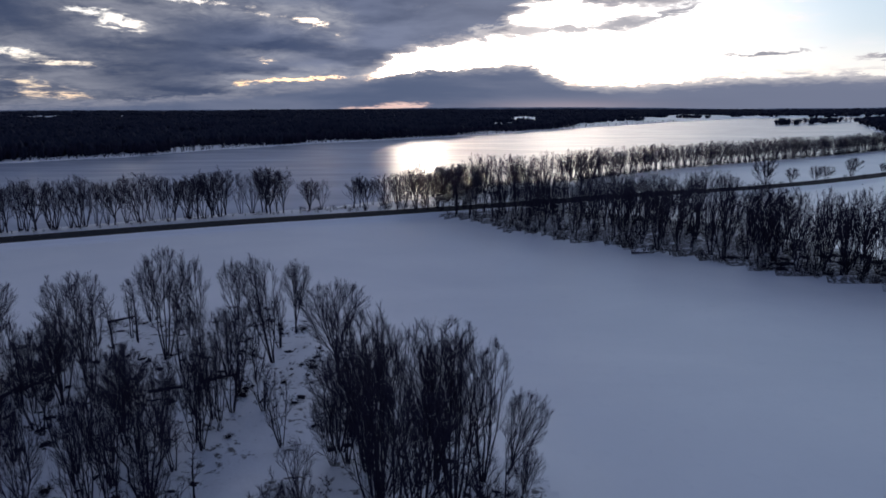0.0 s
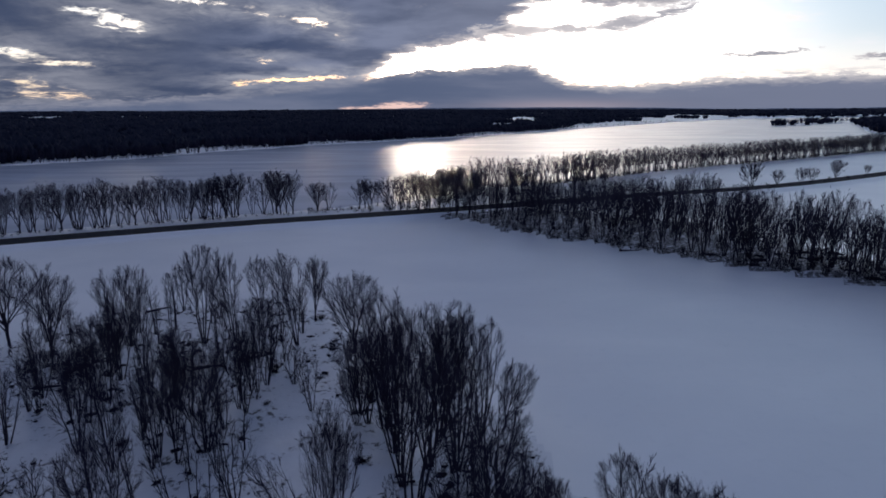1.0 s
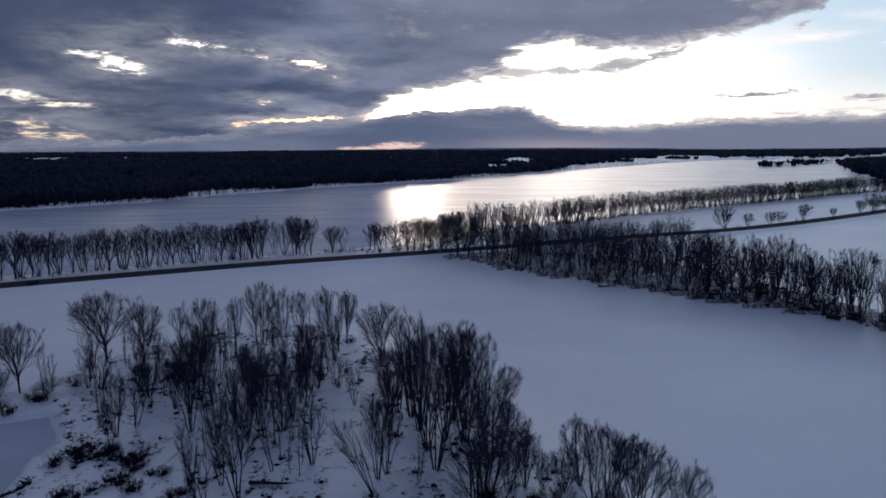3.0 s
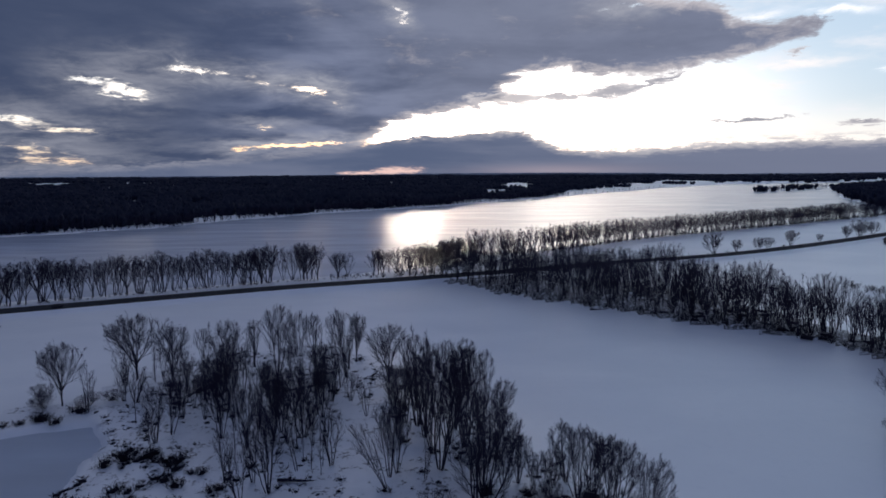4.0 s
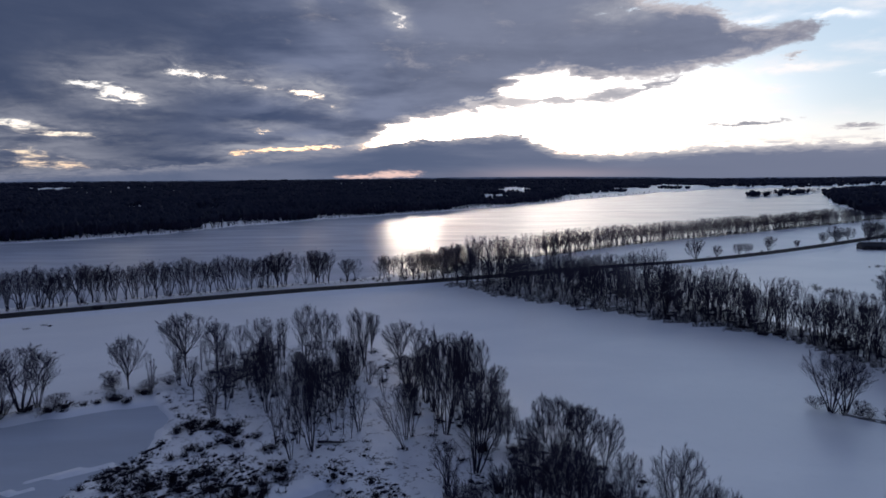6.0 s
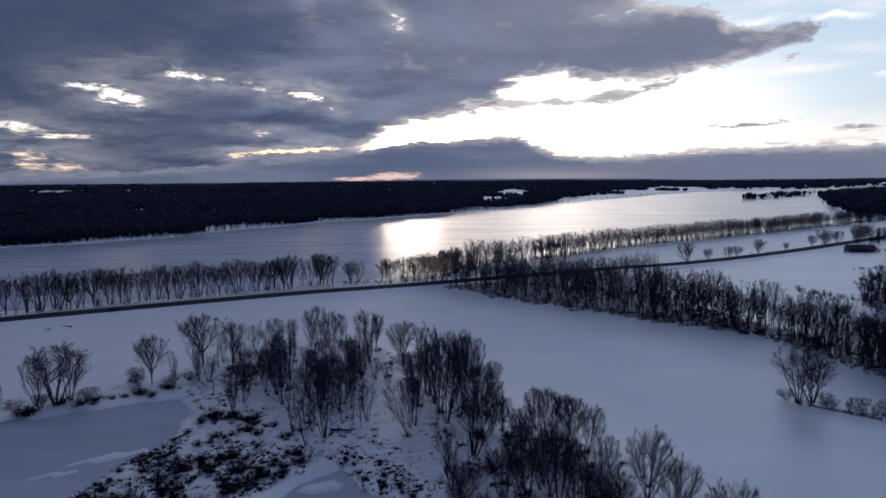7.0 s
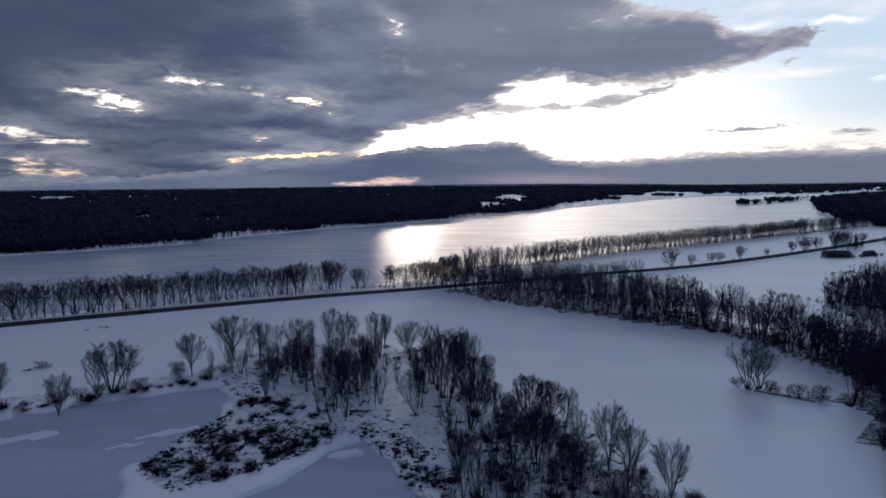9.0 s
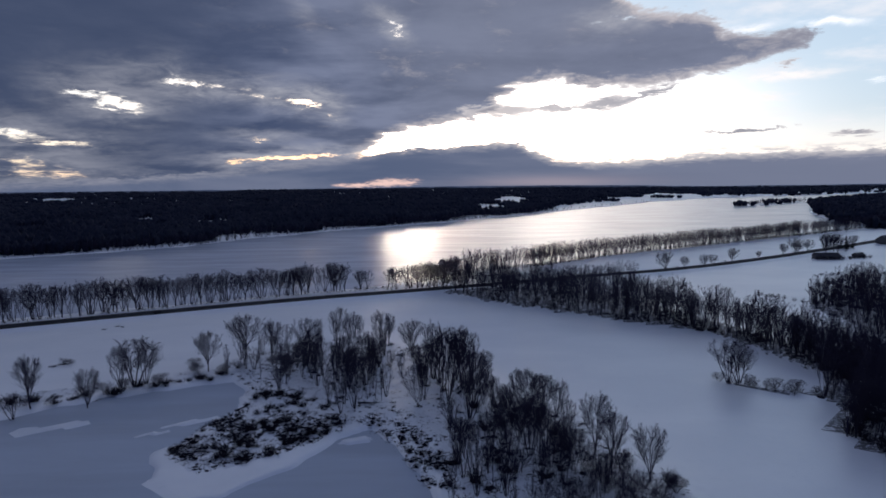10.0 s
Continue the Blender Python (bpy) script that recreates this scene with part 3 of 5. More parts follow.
def bare_tree(seed, height, ratio, stems, bole, low, counts, radii, lengths=(0.34, 0.19, 0.10), sides=(5, 3), joints=(4, 3, 2), waist=0.6):
    """A leafless tree, ratio: its width to its height. Stems rise from the foot, or limbs from the head of a bole, and fork three times with narrow angles
    into a fan of fine upright twigs that fills a domed crown. Gives the stems and limbs, and the finer crown."""
    r = np.random.RandomState(seed)
    half = 0.5 * ratio * height
    middle, top = height * (low + (1 - low) * 0.5), height
    lobes = r.uniform(0.82, 1.12, 9)

    def reach(p, d, want):
        """How far a shoot may grow before it leaves the crown."""
        steps = np.linspace(0.1, 1.0, 10)
        q = p[:, None] + d[:, None] * (want[:, None] * steps)[..., None]
        ang = (np.arctan2(q[..., 1], q[..., 0]) / 6.2832 * 9) % 9
        i = ang.astype(int) % 9
        skin = half * (lobes[i] + (lobes[(i + 1) % 9] - lobes[i]) * (ang - np.floor(ang)))
        z = q[..., 2]
        above = np.clip(1 - np.clip((z - middle) / (top - middle), 0, 1) ** 2.4, 0, 1) ** 0.42
        below = waist * 0.5 + (1 - waist * 0.5) * np.clip((z - low * height * 0.4) / (middle - low * height * 0.4), 0, 1) ** 0.8
        allowed = skin * np.where(z > middle, above, below)
        good = np.cumprod((np.hypot(q[..., 0], q[..., 1]) < allowed) & (z < top), 1).sum(1) / 10
        return want * np.clip(good, 0.3, 1) * r.uniform(0.75, 1.25, len(p))

    # stems or main limbs, aimed at places spread over the crown's dome
    n = stems
    turn = 2.39996 * np.arange(n) + r.uniform(-0.4, 0.4, n) + r.uniform(0, 6.28)
    out = np.sqrt((np.arange(n) + 0.35) / n)
    rho = half * 0.86 * out
    ztop = middle + (top - middle) * np.sqrt(np.clip(1 - (rho / half / 1.04) ** 2, 0, 1)) * r.uniform(0.86, 0.99, n)
    tip = np.stack([rho * np.cos(turn), rho * np.sin(turn), ztop], -1)
    if bole > 0:
        foot = np.stack([0.02 * height * r.normal(0, 0.3, n), 0.02 * height * r.normal(0, 0.3, n), height * bole * r.uniform(0.72, 1.25, n)], -1)
    else:
        foot = np.stack([np.cos(turn) * out * 0.022 * height, np.sin(turn) * out * 0.022 * height, np.full(n, -0.5)], -1)
    k = 7 if sides[0] > 3 else 4
    t = np.linspace(0, 1, k)[None, :, None]
    bend = foot + (tip - foot) * np.array([0.62, 0.62, 0.5]) + r.normal(0, 0.018 * height, (n, 3))
    path0 = foot[:, None] * (1 - t) ** 2 + 2 * t * (1 - t) * bend[:, None] + tip[:, None] * t ** 2
    path0[:, 1:-1] += r.normal(0, 0.006 * height, (n, k - 2, 3))
    share = r.uniform(0.75, 1.15, n)
    rad0 = radii[0] * share[:, None] * np.linspace(1.0, 0.16, k)[None]
    wood, crown = [tubes(path0, rad0, sides[0])], []
    if bole > 0:
        stump = np.array([[[0, 0, -0.5], [0, 0, 0.25 * bole * height], [0.01 * height * r.normal(), 0.01 * height * r.normal(), bole * height], [0, 0, bole * height * 1.5]]])
        wood.append(tubes(stump, radii[0] * np.array([[2.1, 1.75, 1.55, 0.3]]), sides[0] + 1))
    paths, up = path0, np.array([0, 0, 1.0])
    heart = np.array([0, 0, (0.8 * bole if bole > 0 else 0.06) * height])
    for level in range(3):
        m = counts[level]
        start = (0.16 if bole > 0 else 0.26, 0.12, 0.08)[level]
        at = start + (1 - start) * (np.arange(m)[None] + r.uniform(0, 1, (len(paths), m))) / m
        p, d = along_paths(paths, np.minimum(at, 0.995))
        p, d, at = p.reshape(-1, 3), d.reshape(-1, 3), at.ravel()
        side = unit(np.cross(d, unit(r.normal(0, 1, p.shape))))
        theta = np.radians(r.uniform((24, 20, 16)[level], (54, 50, 46)[level], len(p)))[:, None]
        # shoots strain outwards and up, away from the low heart of the tree
        ray = unit(p - heart)
        way = unit(d * np.cos(theta) + side * np.sin(theta) + ray * (0.30, 0.42, 0.45)[level] + up * 0.12)
        want = height * lengths[level] * r.uniform(0.7, 1.25, len(p)) * (1.15 - 0.45 * at)
        far = reach(p, way, want)
        k = joints[level]
        sway = unit(way + r.normal(0, 0.16, p.shape) + up * 0.20)
        path = [p]
        for i in range(k - 1):
            f = i / max(1, k - 2)
            path.append(path[-1] + unit(way * (1 - f) + sway * f) * (far / (k - 1))[:, None])
        paths = np.stack(path, 1)
        rad = radii[level + 1] * r.uniform(0.75, 1.2, len(p))[:, None] * np.linspace(1.0, 0.3, k)[None] * (1.1 - 0.3 * at[:, None])
        (wood if level == 0 else crown).append(tubes(paths, rad, 3))
    return wood, crown


def tree_model(seed, name, **shape):
    wood, crown = bare_tree(seed, **shape)
    return name, gathered("trunk", wood, BARK), gathered("crown", crown, TWIG), shape["height"], shape["height"] * shape["ratio"]


FINE = (0.096, 0.036, 0.020, 0.0125)
FAN_MODELS = [tree_model(11 + k, "maple", height=12, ratio=(0.86, 0.66, 0.74)[k], stems=(10, 8, 9)[k], bole=(0.20, 0.16, 0.13)[k], low=0.2,
                         counts=(8, 7, 7), radii=FINE, joints=(4, 2, 2)) for k in range(3)]
VASE_MODELS = [tree_model(21 + k, "maple", height=11, ratio=(0.80, 0.62, 0.54)[k], stems=(7, 6, 5)[k], bole=0.0, low=0.26,
                          counts=(8, 7, 7), radii=FINE, joints=(4, 2, 2)) for k in range(3)]
TALL_MODELS = [tree_model(31 + k, "maple", height=15, ratio=(0.52, 0.46)[k], stems=(7, 6)[k], bole=0.0, low=0.34,
                          counts=(7, 6, 7), joints=(4, 2, 2), radii=(0.105, 0.036, 0.020, 0.0125), lengths=(0.22, 0.12, 0.065)) for k in range(2)]
SLIM_MODELS = [tree_model(41 + k, "sapling", height=7.5, ratio=(0.58, 0.48)[k], stems=(6, 5)[k], bole=0.0, low=0.32,
                          counts=(6, 5, 4), radii=(0.07, 0.028, 0.016, 0.0110), sides=(4, 3)) for k in range(2)]
POLE_MODELS = [tree_model(45 + k, "sapling", height=8, ratio=0.22, stems=(1, 2)[k], bole=0.0, low=0.4,
                          counts=(10, 5, 4), radii=(0.085, 0.028, 0.016, 0.0110), lengths=(0.24, 0.12, 0.07), sides=(5, 3)) for k in range(2)]
DENSE_MODELS = [tree_model(51 + k, "willow_shrub", height=6, ratio=(0.95, 0.8)[k], stems=13, bole=0.0, low=0.05,
                           counts=(7, 5, 4), radii=(0.038, 0.022, 0.014, 0.0110), lengths=(0.34, 0.2, 0.12), sides=(3, 3), joints=(3, 2, 2), waist=1.2) for k in range(2)]
MID_MODELS = [tree_model(61 + k, "maple", height=13, ratio=(0.66, 0.58, 0.74, 0.52, 0.62)[k], stems=(5, 5, 7, 4, 6)[k], bole=(0.0, 0.12, 0.16, 0.0, 0.0)[k], low=0.22,
                         counts=(6, 6, 6), radii=(0.120, 0.048, 0.026, 0.0185), sides=(4, 3), joints=(3, 2, 2)) for k in range(5)]
FAR_MODELS = [tree_model(71 + k, "maple", height=13, ratio=(0.50, 0.58, 0.66)[k], stems=(4, 4, 5)[k], bole=(0.0, 0.12, 0.0)[k], low=0.22,
                         counts=(5, 4, 2), radii=(0.12, 0.066, 0.047, 0.038), sides=(3, 3), joints=(3, 2, 2)) for k in range(3)]
ROUND_MODELS = [tree_model(81 + k, "maple", height=9, ratio=(0.85, 1.0)[k], stems=8, bole=0.0, low=0.08,
                           counts=(7, 6, 3), radii=(0.10, 0.06, 0.046, 0.036), sides=(3, 3), waist=1.0) for k in range(2)]
TINY_MODELS = [tree_model(85 + k, "maple", height=13, ratio=(0.6, 0.75)[k], stems=3, bole=0.0, low=0.15,
                          counts=(4, 4, 1), radii=(0.16, 0.12, 0.10, 0.08), sides=(3, 3), joints=(2, 2, 2)) for k in range(2)]


def triangles(me):
    me.calc_loop_triangles()
    co = np.empty(3 * len(me.vertices), np.float32)
    me.vertices.foreach_get("co", co)
    tri = np.empty(3 * len(me.loop_triangles), np.int32)
    me.loop_triangles.foreach_get("vertices", tri)
    return co.reshape(-1, 3), tri.reshape(-1, 3)


def standing(x, y, turn, lean_x, lean_y, sx, sy, sz):
    return pose(x, y, ground_at(x, y), lean_x, lean_y, turn) @ Matrix.Diagonal((sx, sy, sz, 1))


def join_stuff(name, label, category, mat, placed):
    """Many plants too far off to count, as one mesh: pairs of a mesh and a pose."""
    cache, vs, ts, base = {}, [], [], 0
    for me, m in placed:
        if me.name not in cache:
            cache[me.name] = triangles(me)
        co, tri = cache[me.name]
        a = np.array(m)
        vs.append(co @ a[:3, :3].T + a[:3, 3])
        ts.append(tri + base)
        base += len(co)
    tagged(new(name, solid_of(name, np.concatenate(vs), np.concatenate(ts), mat)), label, category, kind="stuff")


def plant(model, x, y, height, rng, label, group, lean=2.0, width=1.0, crowd=None, across=0.0, tilt=None):
    """One tree of its own, or one of a crowd that is joined later. across: its width; tilt: degrees by which it leans about x and y."""
    name, trunk, crown, tall, wide = model
    s = height / tall
    side = across / wide if across else s * width
    lx, ly = tilt or (rng.gauss(0, lean), rng.gauss(0, lean))
    m = pose(x, y, ground_at(x, y), lx, ly, 0) @ pose(0, 0, 0, 0, 0, rng.uniform(0, 360)) @ Matrix.Diagonal((side, side, s, 1))
    if crowd is not None:
        crowd += [(trunk, m), (crown, m)]
        return
    ob = new(name)
    ob.matrix_world = m
    part("trunk", trunk, ob)
    part("crown", crown, ob)
    tagged(ob, label, "shrub" if name == "willow_shrub" else "tree", group)


def scatter(count, box, outline, margin, apart, seed, ok=None):
    """Random places inside an outline that keep their distance."""
    r = np.random.RandomState(seed)
    x, y = r.uniform(box[0], box[2], count * 30), r.uniform(box[1], box[3], count * 30)
    fit = inside_by(x, y, outline) > margin
    got = []
    for p in zip(x[fit].tolist(), y[fit].tolist()):
        if all((p[0] - q[0]) ** 2 + (p[1] - q[1]) ** 2 > apart * apart for q in got) and (ok is None or ok(*p)):
            got.append(p)
            if len(got) >= count:
                break
    return got


def deep_in(x, y, outline):
    return float(inside_by(np.array([x]), np.array([y]), outline)[0])


rng = random.Random(3)
FAN_TREES = (  # x, y, height, width
    (-64.5, 77.1, 12.9, 12.6), (-55.5, 72.8, 12.1, 7.4), (-21.4, 87.6, 10.6, 5.0), (-13.2, 73.5, 11.3, 8.2), (-71.0, 62.2, 11.4, 8.2),
    (-104.1, 34.6, 12.6, 7.6), (24.1, 1.8, 11.8, 7.0), (24.6, -7.7, 11.5, 6.2), (30.6, -10.4, 9.9, 6.8), (-90.9, 35.4, 10.2, 6.4),
)
VASE_TREES = (
    (-46.3, 76.6, 11.8, 6.8), (-36.4, 78.7, 14.4, 5.8), (-31.6, 77.9, 13.2, 4.6), (-31.8, 93.6, 9.1, 4.2), (-22.0, 76.7, 14.0, 5.8), (-24.2, 61.2, 9.5, 3.8),
    (-24.6, 46.8, 7.8, 5.6), (-29.2, 55.0, 7.7, 4.2), (-29.0, 46.0, 9.3, 3.8), (-37.3, 46.7, 10.2, 4.2), (-25.5, 29.7, 11.3, 5.2), (-48.8, 59.6, 8.6, 5.4),
    (-10.1, 33.3, 9.6, 3.4), (-9.2, 34.3, 9.6, 3.4), (-89.4, 49.2, 10.5, 5.6), (-86.4, 50.6, 12.5, 10.5), (-84.0, 51.9, 11.0, 5.4), (-41.7, 64.3, 10.4, 4.8),
    (-32.2, 58.5, 8.7, 4.4), (-28.3, 57.3, 8.0, 4.4), (-28.6, 49.1, 9.4, 4.0), (70.0, 44.4, 11.4, 9.5), (73.2, 45.2, 10.0, 8.0),
)
TALL_TREES = (
    (-6.9, 51.2, 15.4, 5.8), (-5.5, 46.3, 15.8, 4.8), (-3.2, 35.5, 15.6, 6.4), (-0.8, 49.6, 14.8, 5.8), (1.0, 20.8, 15.2, 8.0), (7.4, 2.6, 12.8, 5.8),
    (11.5, 1.1, 11.6, 6.0), (14.0, 0.3, 10.4, 4.8), (-2.5, -1.9, 9.1, 4.4), (-2.0, 43.5, 15.0, 5.6), (-5.4, 48.4, 12.5, 5.6), (0.2, -14.2, 10.8, 4.0),
    (5.3, -11.1, 10.4, 4.2), (11.7, -10.3, 10.0, 4.4), (4.3, 4.0, 11.3, 5.4), (2.2, 28.0, 13.6, 6.0), (-4.2, 40.5, 15.2, 5.6), (0.5, 43.0, 15.4, 5.8), (3.2, 49.6, 13.2, 5.2), (0.8, 46.6, 14.6, 5.6), (3.5, 37.3, 11.1, 5.2),
)
SLIM_TREES = (
    (-58.4, 63.3, 6.9, 4.0), (-43.8, 65.2, 7.0, 3.6), (-19.3, 62.9, 5.3, 2.8), (-15.7, 55.6, 6.7, 2.6), (-22.4, 70.7, 7.0, 2.6), (-28.3, 32.5, 8.2, 3.0),
    (-18.6, 37.1, 8.0, 3.2), (-28.2, 26.2, 7.9, 2.8), (-32.0, 32.3, 7.5, 2.6), (-3.3, 16.6, 6.6, 4.4), (-104.3, 28.6, 6.4, 3.9), (-22.7, 62.7, 8.3, 3.2),
    (-23.4, 60.8, 8.4, 2.8), (-12.1, 47.1, 5.2, 2.8), (-34.1, 55.8, 9.8, 2.6), (-8.9, 52.5, 7.2, 3.1), (-1.8, -7.6, 8.2, 3.0), (15.1, -12.5, 7.9, 2.9),
)
POLE_TREES = (
    (-44.5, 81.5, 8.8, 3.4), (-42.7, 83.8, 9.3, 3.0), (-23.2, 35.3, 8.9, 1.6), (-22.6, 37.9, 7.8, 1.4), (-21.2, 35.9, 7.9, 1.4), (-19.7, 34.3, 8.6, 1.4),
    (-19.9, 36.8, 8.2, 1.4), (-5.2, 32.6, 6.3, 1.5), (-37.4, 55.8, 7.6, 1.6), (-41.8, 59.2, 6.7, 1.6), (-32.0, 49.2, 8.4, 1.6), (-26.2, 48.3, 6.8, 1.4),
    (-25.1, 48.4, 7.2, 1.4), (-20.8, 47.2, 6.3, 2.4), (-36.2, 49.6, 7.2, 1.6), (-27.6, 38.0, 8.5, 1.8),
)
SHRUBS = (
    (-12.4, 66.0, 5.6, 6.2), (-46.9, 73.5, 5.0, 5.0), (5.0, 30.5, 7.6, 5.6), (11.2, 6.4, 8.2, 8.0), (18.2, -5.2, 8.0, 6.1), (7.7, 9.4, 7.4, 6.9),
    (-75.7, 64.0, 3.6, 5.3), (-10.2, 52.5, 6.6, 5.0), (-28.5, 82.4, 5.0, 6.4), (26.7, -8.9, 4.2, 4.4), (15.3, 10.4, 6.8, 5.0), (1.5, 33.5, 5.6, 4.6),
    (9.5, 22.5, 4.6, 4.6), (13.0, 17.5, 5.6, 5.2), (-35.5, 84.5, 4.2, 4.6), (20.0, -12.0, 4.4, 4.8), (11.3, 30.0, 5.2, 4.6), (9.0, 30.6, 4.4, 3.8), (14.5, 23.0, 5.0, 5.0), (6.8, 47.9, 3.7, 3.8),
)
EDGE_TREES = ((13.4, 31.6, 8.0, 4.2), (15.8, 27.3, 8.8, 4.8), (18.0, 26.0, 8.3, 4.6), (13.8, 25.3, 9.8, 5.2), (17.2, 21.6, 9.6, 5.4), (7.0, 31.2, 6.8, 3.8), (-9.9, 54.5, 9.1, 5.6), (-7.5, 58.0, 10.0, 5.5))
for x, y, h, w in FAN_TREES:
    plant(rng.choice(FAN_MODELS), x, y, h, rng, "leafless maple with a rounded fan of branches in snow", "trees of the near wood", across=1.12 * w)
for x, y, h, w in VASE_TREES + EDGE_TREES:
    plant(rng.choice(VASE_MODELS), x, y, h, rng, "leafless multi-stemmed maple standing in snow", "trees of the near wood", across=1.35 * w)
for x, y, h, w in TALL_TREES:
    plant(rng.choice(TALL_MODELS + VASE_MODELS[1:]), x, y, h, rng, "tall dense leafless maple with many stems", "trees of the near wood", across=1.35 * w)
for x, y, h, w in SLIM_TREES:
    plant(rng.choice(SLIM_MODELS), x, y, h, rng, "thin leafless sapling with upright stems in snow", "saplings of the near wood", across=1.35 * w)
for x, y, h, w in POLE_TREES:
    plant(rng.choice(POLE_MODELS), x, y, h, rng, "slender bare young tree with a straight stem", "saplings of the near wood", 4.0, across=w)
LOW_SHRUBS = (
    (22.0, -14.0, 4.4, 5.0), (26.0, -16.0, 3.8, 5.0), (30.0, -17.0, 3.2, 5.0), (33.5, -14.5, 2.6, 4.4), (18.0, -18.0, 4.6, 5.0), (24.0, -20.0, 4.0, 5.2), (28.0, -22.0, 3.8, 5.0),
    (14.0, -18.0, 4.6, 5.0), (10.0, -19.0, 4.4, 5.0), (0.5, 9.0, 4.0, 4.6), (4.5, 13.5, 4.4, 4.8), (3.0, -3.0, 3.8, 4.2), (8.0, -6.0, 4.2, 4.6), (14.5, -4.0, 4.6, 5.0),
    (68.6, 46.4, 2.4, 4.2), (74.5, 42.8, 2.6, 4.4), (79.5, 39.6, 2.8, 4.6), (84.0, 37.6, 2.8, 4.6), (20.5, -3.0, 4.2, 5.0), (21.5, 4.5, 3.6, 4.6),
)
BANK_SHRUBS = (
    (-80.5, 52.5, 2.6, 4.4), (-92.0, 45.5, 2.4, 4.6), (-96.5, 43.0, 2.2, 4.2), (-88.0, 48.0, 2.8, 4.0), (-73.5, 61.0, 2.8, 4.2), (-66.0, 62.0, 2.2, 4.4), (-63.0, 64.5, 1.8, 3.8), (-106.5, 36.5, 2.4, 4.0),
    (-100.5, 38.0, 1.8, 4.0), (-118.0, 74.0, 1.8, 5.0), (-54.5, 69.0, 2.4, 3.8), (-49.0, 70.0, 2.8, 4.0),
    (27.5, -3.5, 2.6, 4.6), (19.5, 9.5, 3.6, 4.6), (28.5, -13.0, 3.0, 4.6), (22.5, -6.5, 3.8, 4.4), (33.5, -12.0, 2.2, 4.4), (17.0, 3.0, 5.0, 5.0),
)
for x, y, h, w in LOW_SHRUBS + BANK_SHRUBS:
    plant(rng.choice(DENSE_MODELS), x, y, h, rng, "low dark twiggy shrub with snow round its foot", "low shrubs", 9.0, across=1.25 * w)
for x, y, h, w in SHRUBS:
    plant(rng.choice(DENSE_MODELS), x, y, h, rng, "dense dark thicket of leafless willow stems", "willow shrubs of the near wood", across=w)
plant(FAN_MODELS[1], 5.6, 50.6, 8.0, rng, "leafless maple leaning out over the snowy field", "trees of the near wood", across=4.6, tilt=(0, 16))
plant(FAN_MODELS[2], 19.6, 17.8, 9.2, rng, "leafless maple leaning out over the snowy field", "trees of the near wood", across=5.0, tilt=(0, 7))
plant(SLIM_MODELS[1], -10.5, 30.5, 10.0, rng, "leafless sapling leaning far over the snow", "saplings of the near wood", across=3.4, tilt=(0, -24))

known = [p[:2] for batch in (FAN_TREES, VASE_TREES, EDGE_TREES, TALL_TREES, SLIM_TREES, POLE_TREES) for p in batch]


def clear_of(x, y, gap):
    return all(math.hypot(x - a, y - b) > gap for a, b in known)


for x, y in scatter(34, (-66, 40, -22, 96), WOOD_NEAR, 2, 3.4, 12, lambda x, y: not (x < -36 and y < 52) and clear_of(x, y, 2.4)):
    plant(rng.choice(SLIM_MODELS + POLE_MODELS), x, y, rng.uniform(6.0, 9.0), rng, "thin leafless sapling with upright stems in snow", "saplings of the near wood")
for x, y in scatter(34, (-4, -35, 24, 14), WOOD_NEAR, 2, 3.0, 13, lambda x, y: clear_of(x, y, 2.4)):
    plant(rng.choice(SLIM_MODELS + POLE_MODELS + VASE_MODELS[2:]), x, y, rng.uniform(6.0, 9.5), rng, "thin leafless sapling with upright stems in snow", "saplings of the near wood")
for x, y in scatter(26, (-48, 42, -21, 68), WOOD_NEAR, 1.5, 2.2, 17, lambda x, y: clear_of(x, y, 1.8)):
    plant(rng.choice(SLIM_MODELS + VASE_MODELS[1:]), x, y, rng.uniform(6.0, 9.0), rng, "leafless multi-stemmed maple standing in snow", "trees of the near wood", width=0.9)
rng = random.Random(7)
back_trees, shore_trees, far_bank_trees = [], [], []
spots = scatter(380, (-14, -60, 130, 215), WOOD_STRIP, 1.5, 3.7, 1, lambda x, y: not (66 < x < 98 and 33 < y < 52))
front = sorted(spots, key=lambda p: deep_in(*p, WOOD_STRIP) + 0.05 * p[0])[:150]
for x, y in spots:
    plant(rng.choice(MID_MODELS if (x, y) in front else FAR_MODELS), x, y, rng.uniform(9.0, 15.0), rng, "leafless maple in a dense strip of woodland", "trees of the wood strip",
          width=rng.uniform(0.75, 1.0), crowd=None if (x, y) in front else back_trees)
for x, y in scatter(260, (75, -60, 130, 100), WOOD_STRIP, 0.8, 2.2, 51, lambda x, y: y < 34 or x > 98):
    plant(rng.choice(FAR_MODELS), x, y, rng.uniform(6, 12), rng, "", "", width=0.9, crowd=back_trees)
for x, y in scatter(60, (58, 34, 124, 135), WOOD_STRIP, 1.0, 2.4, 52, lambda x, y: not (66 < x < 98 and 33 < y < 52)):
    plant(rng.choice(FAR_MODELS), x, y, rng.uniform(8, 13), rng, "", "", width=1.05, crowd=back_trees)
for x, y in scatter(420, (125, -60, 290, 206), WOOD_FAR, 0.5, 3.7, 2):
    plant(rng.choice(FAR_MODELS), x, y, rng.uniform(9, 14), rng, "leafless tree of a dark wood behind the field", "trees of the back wood", width=1.15, crowd=back_trees)

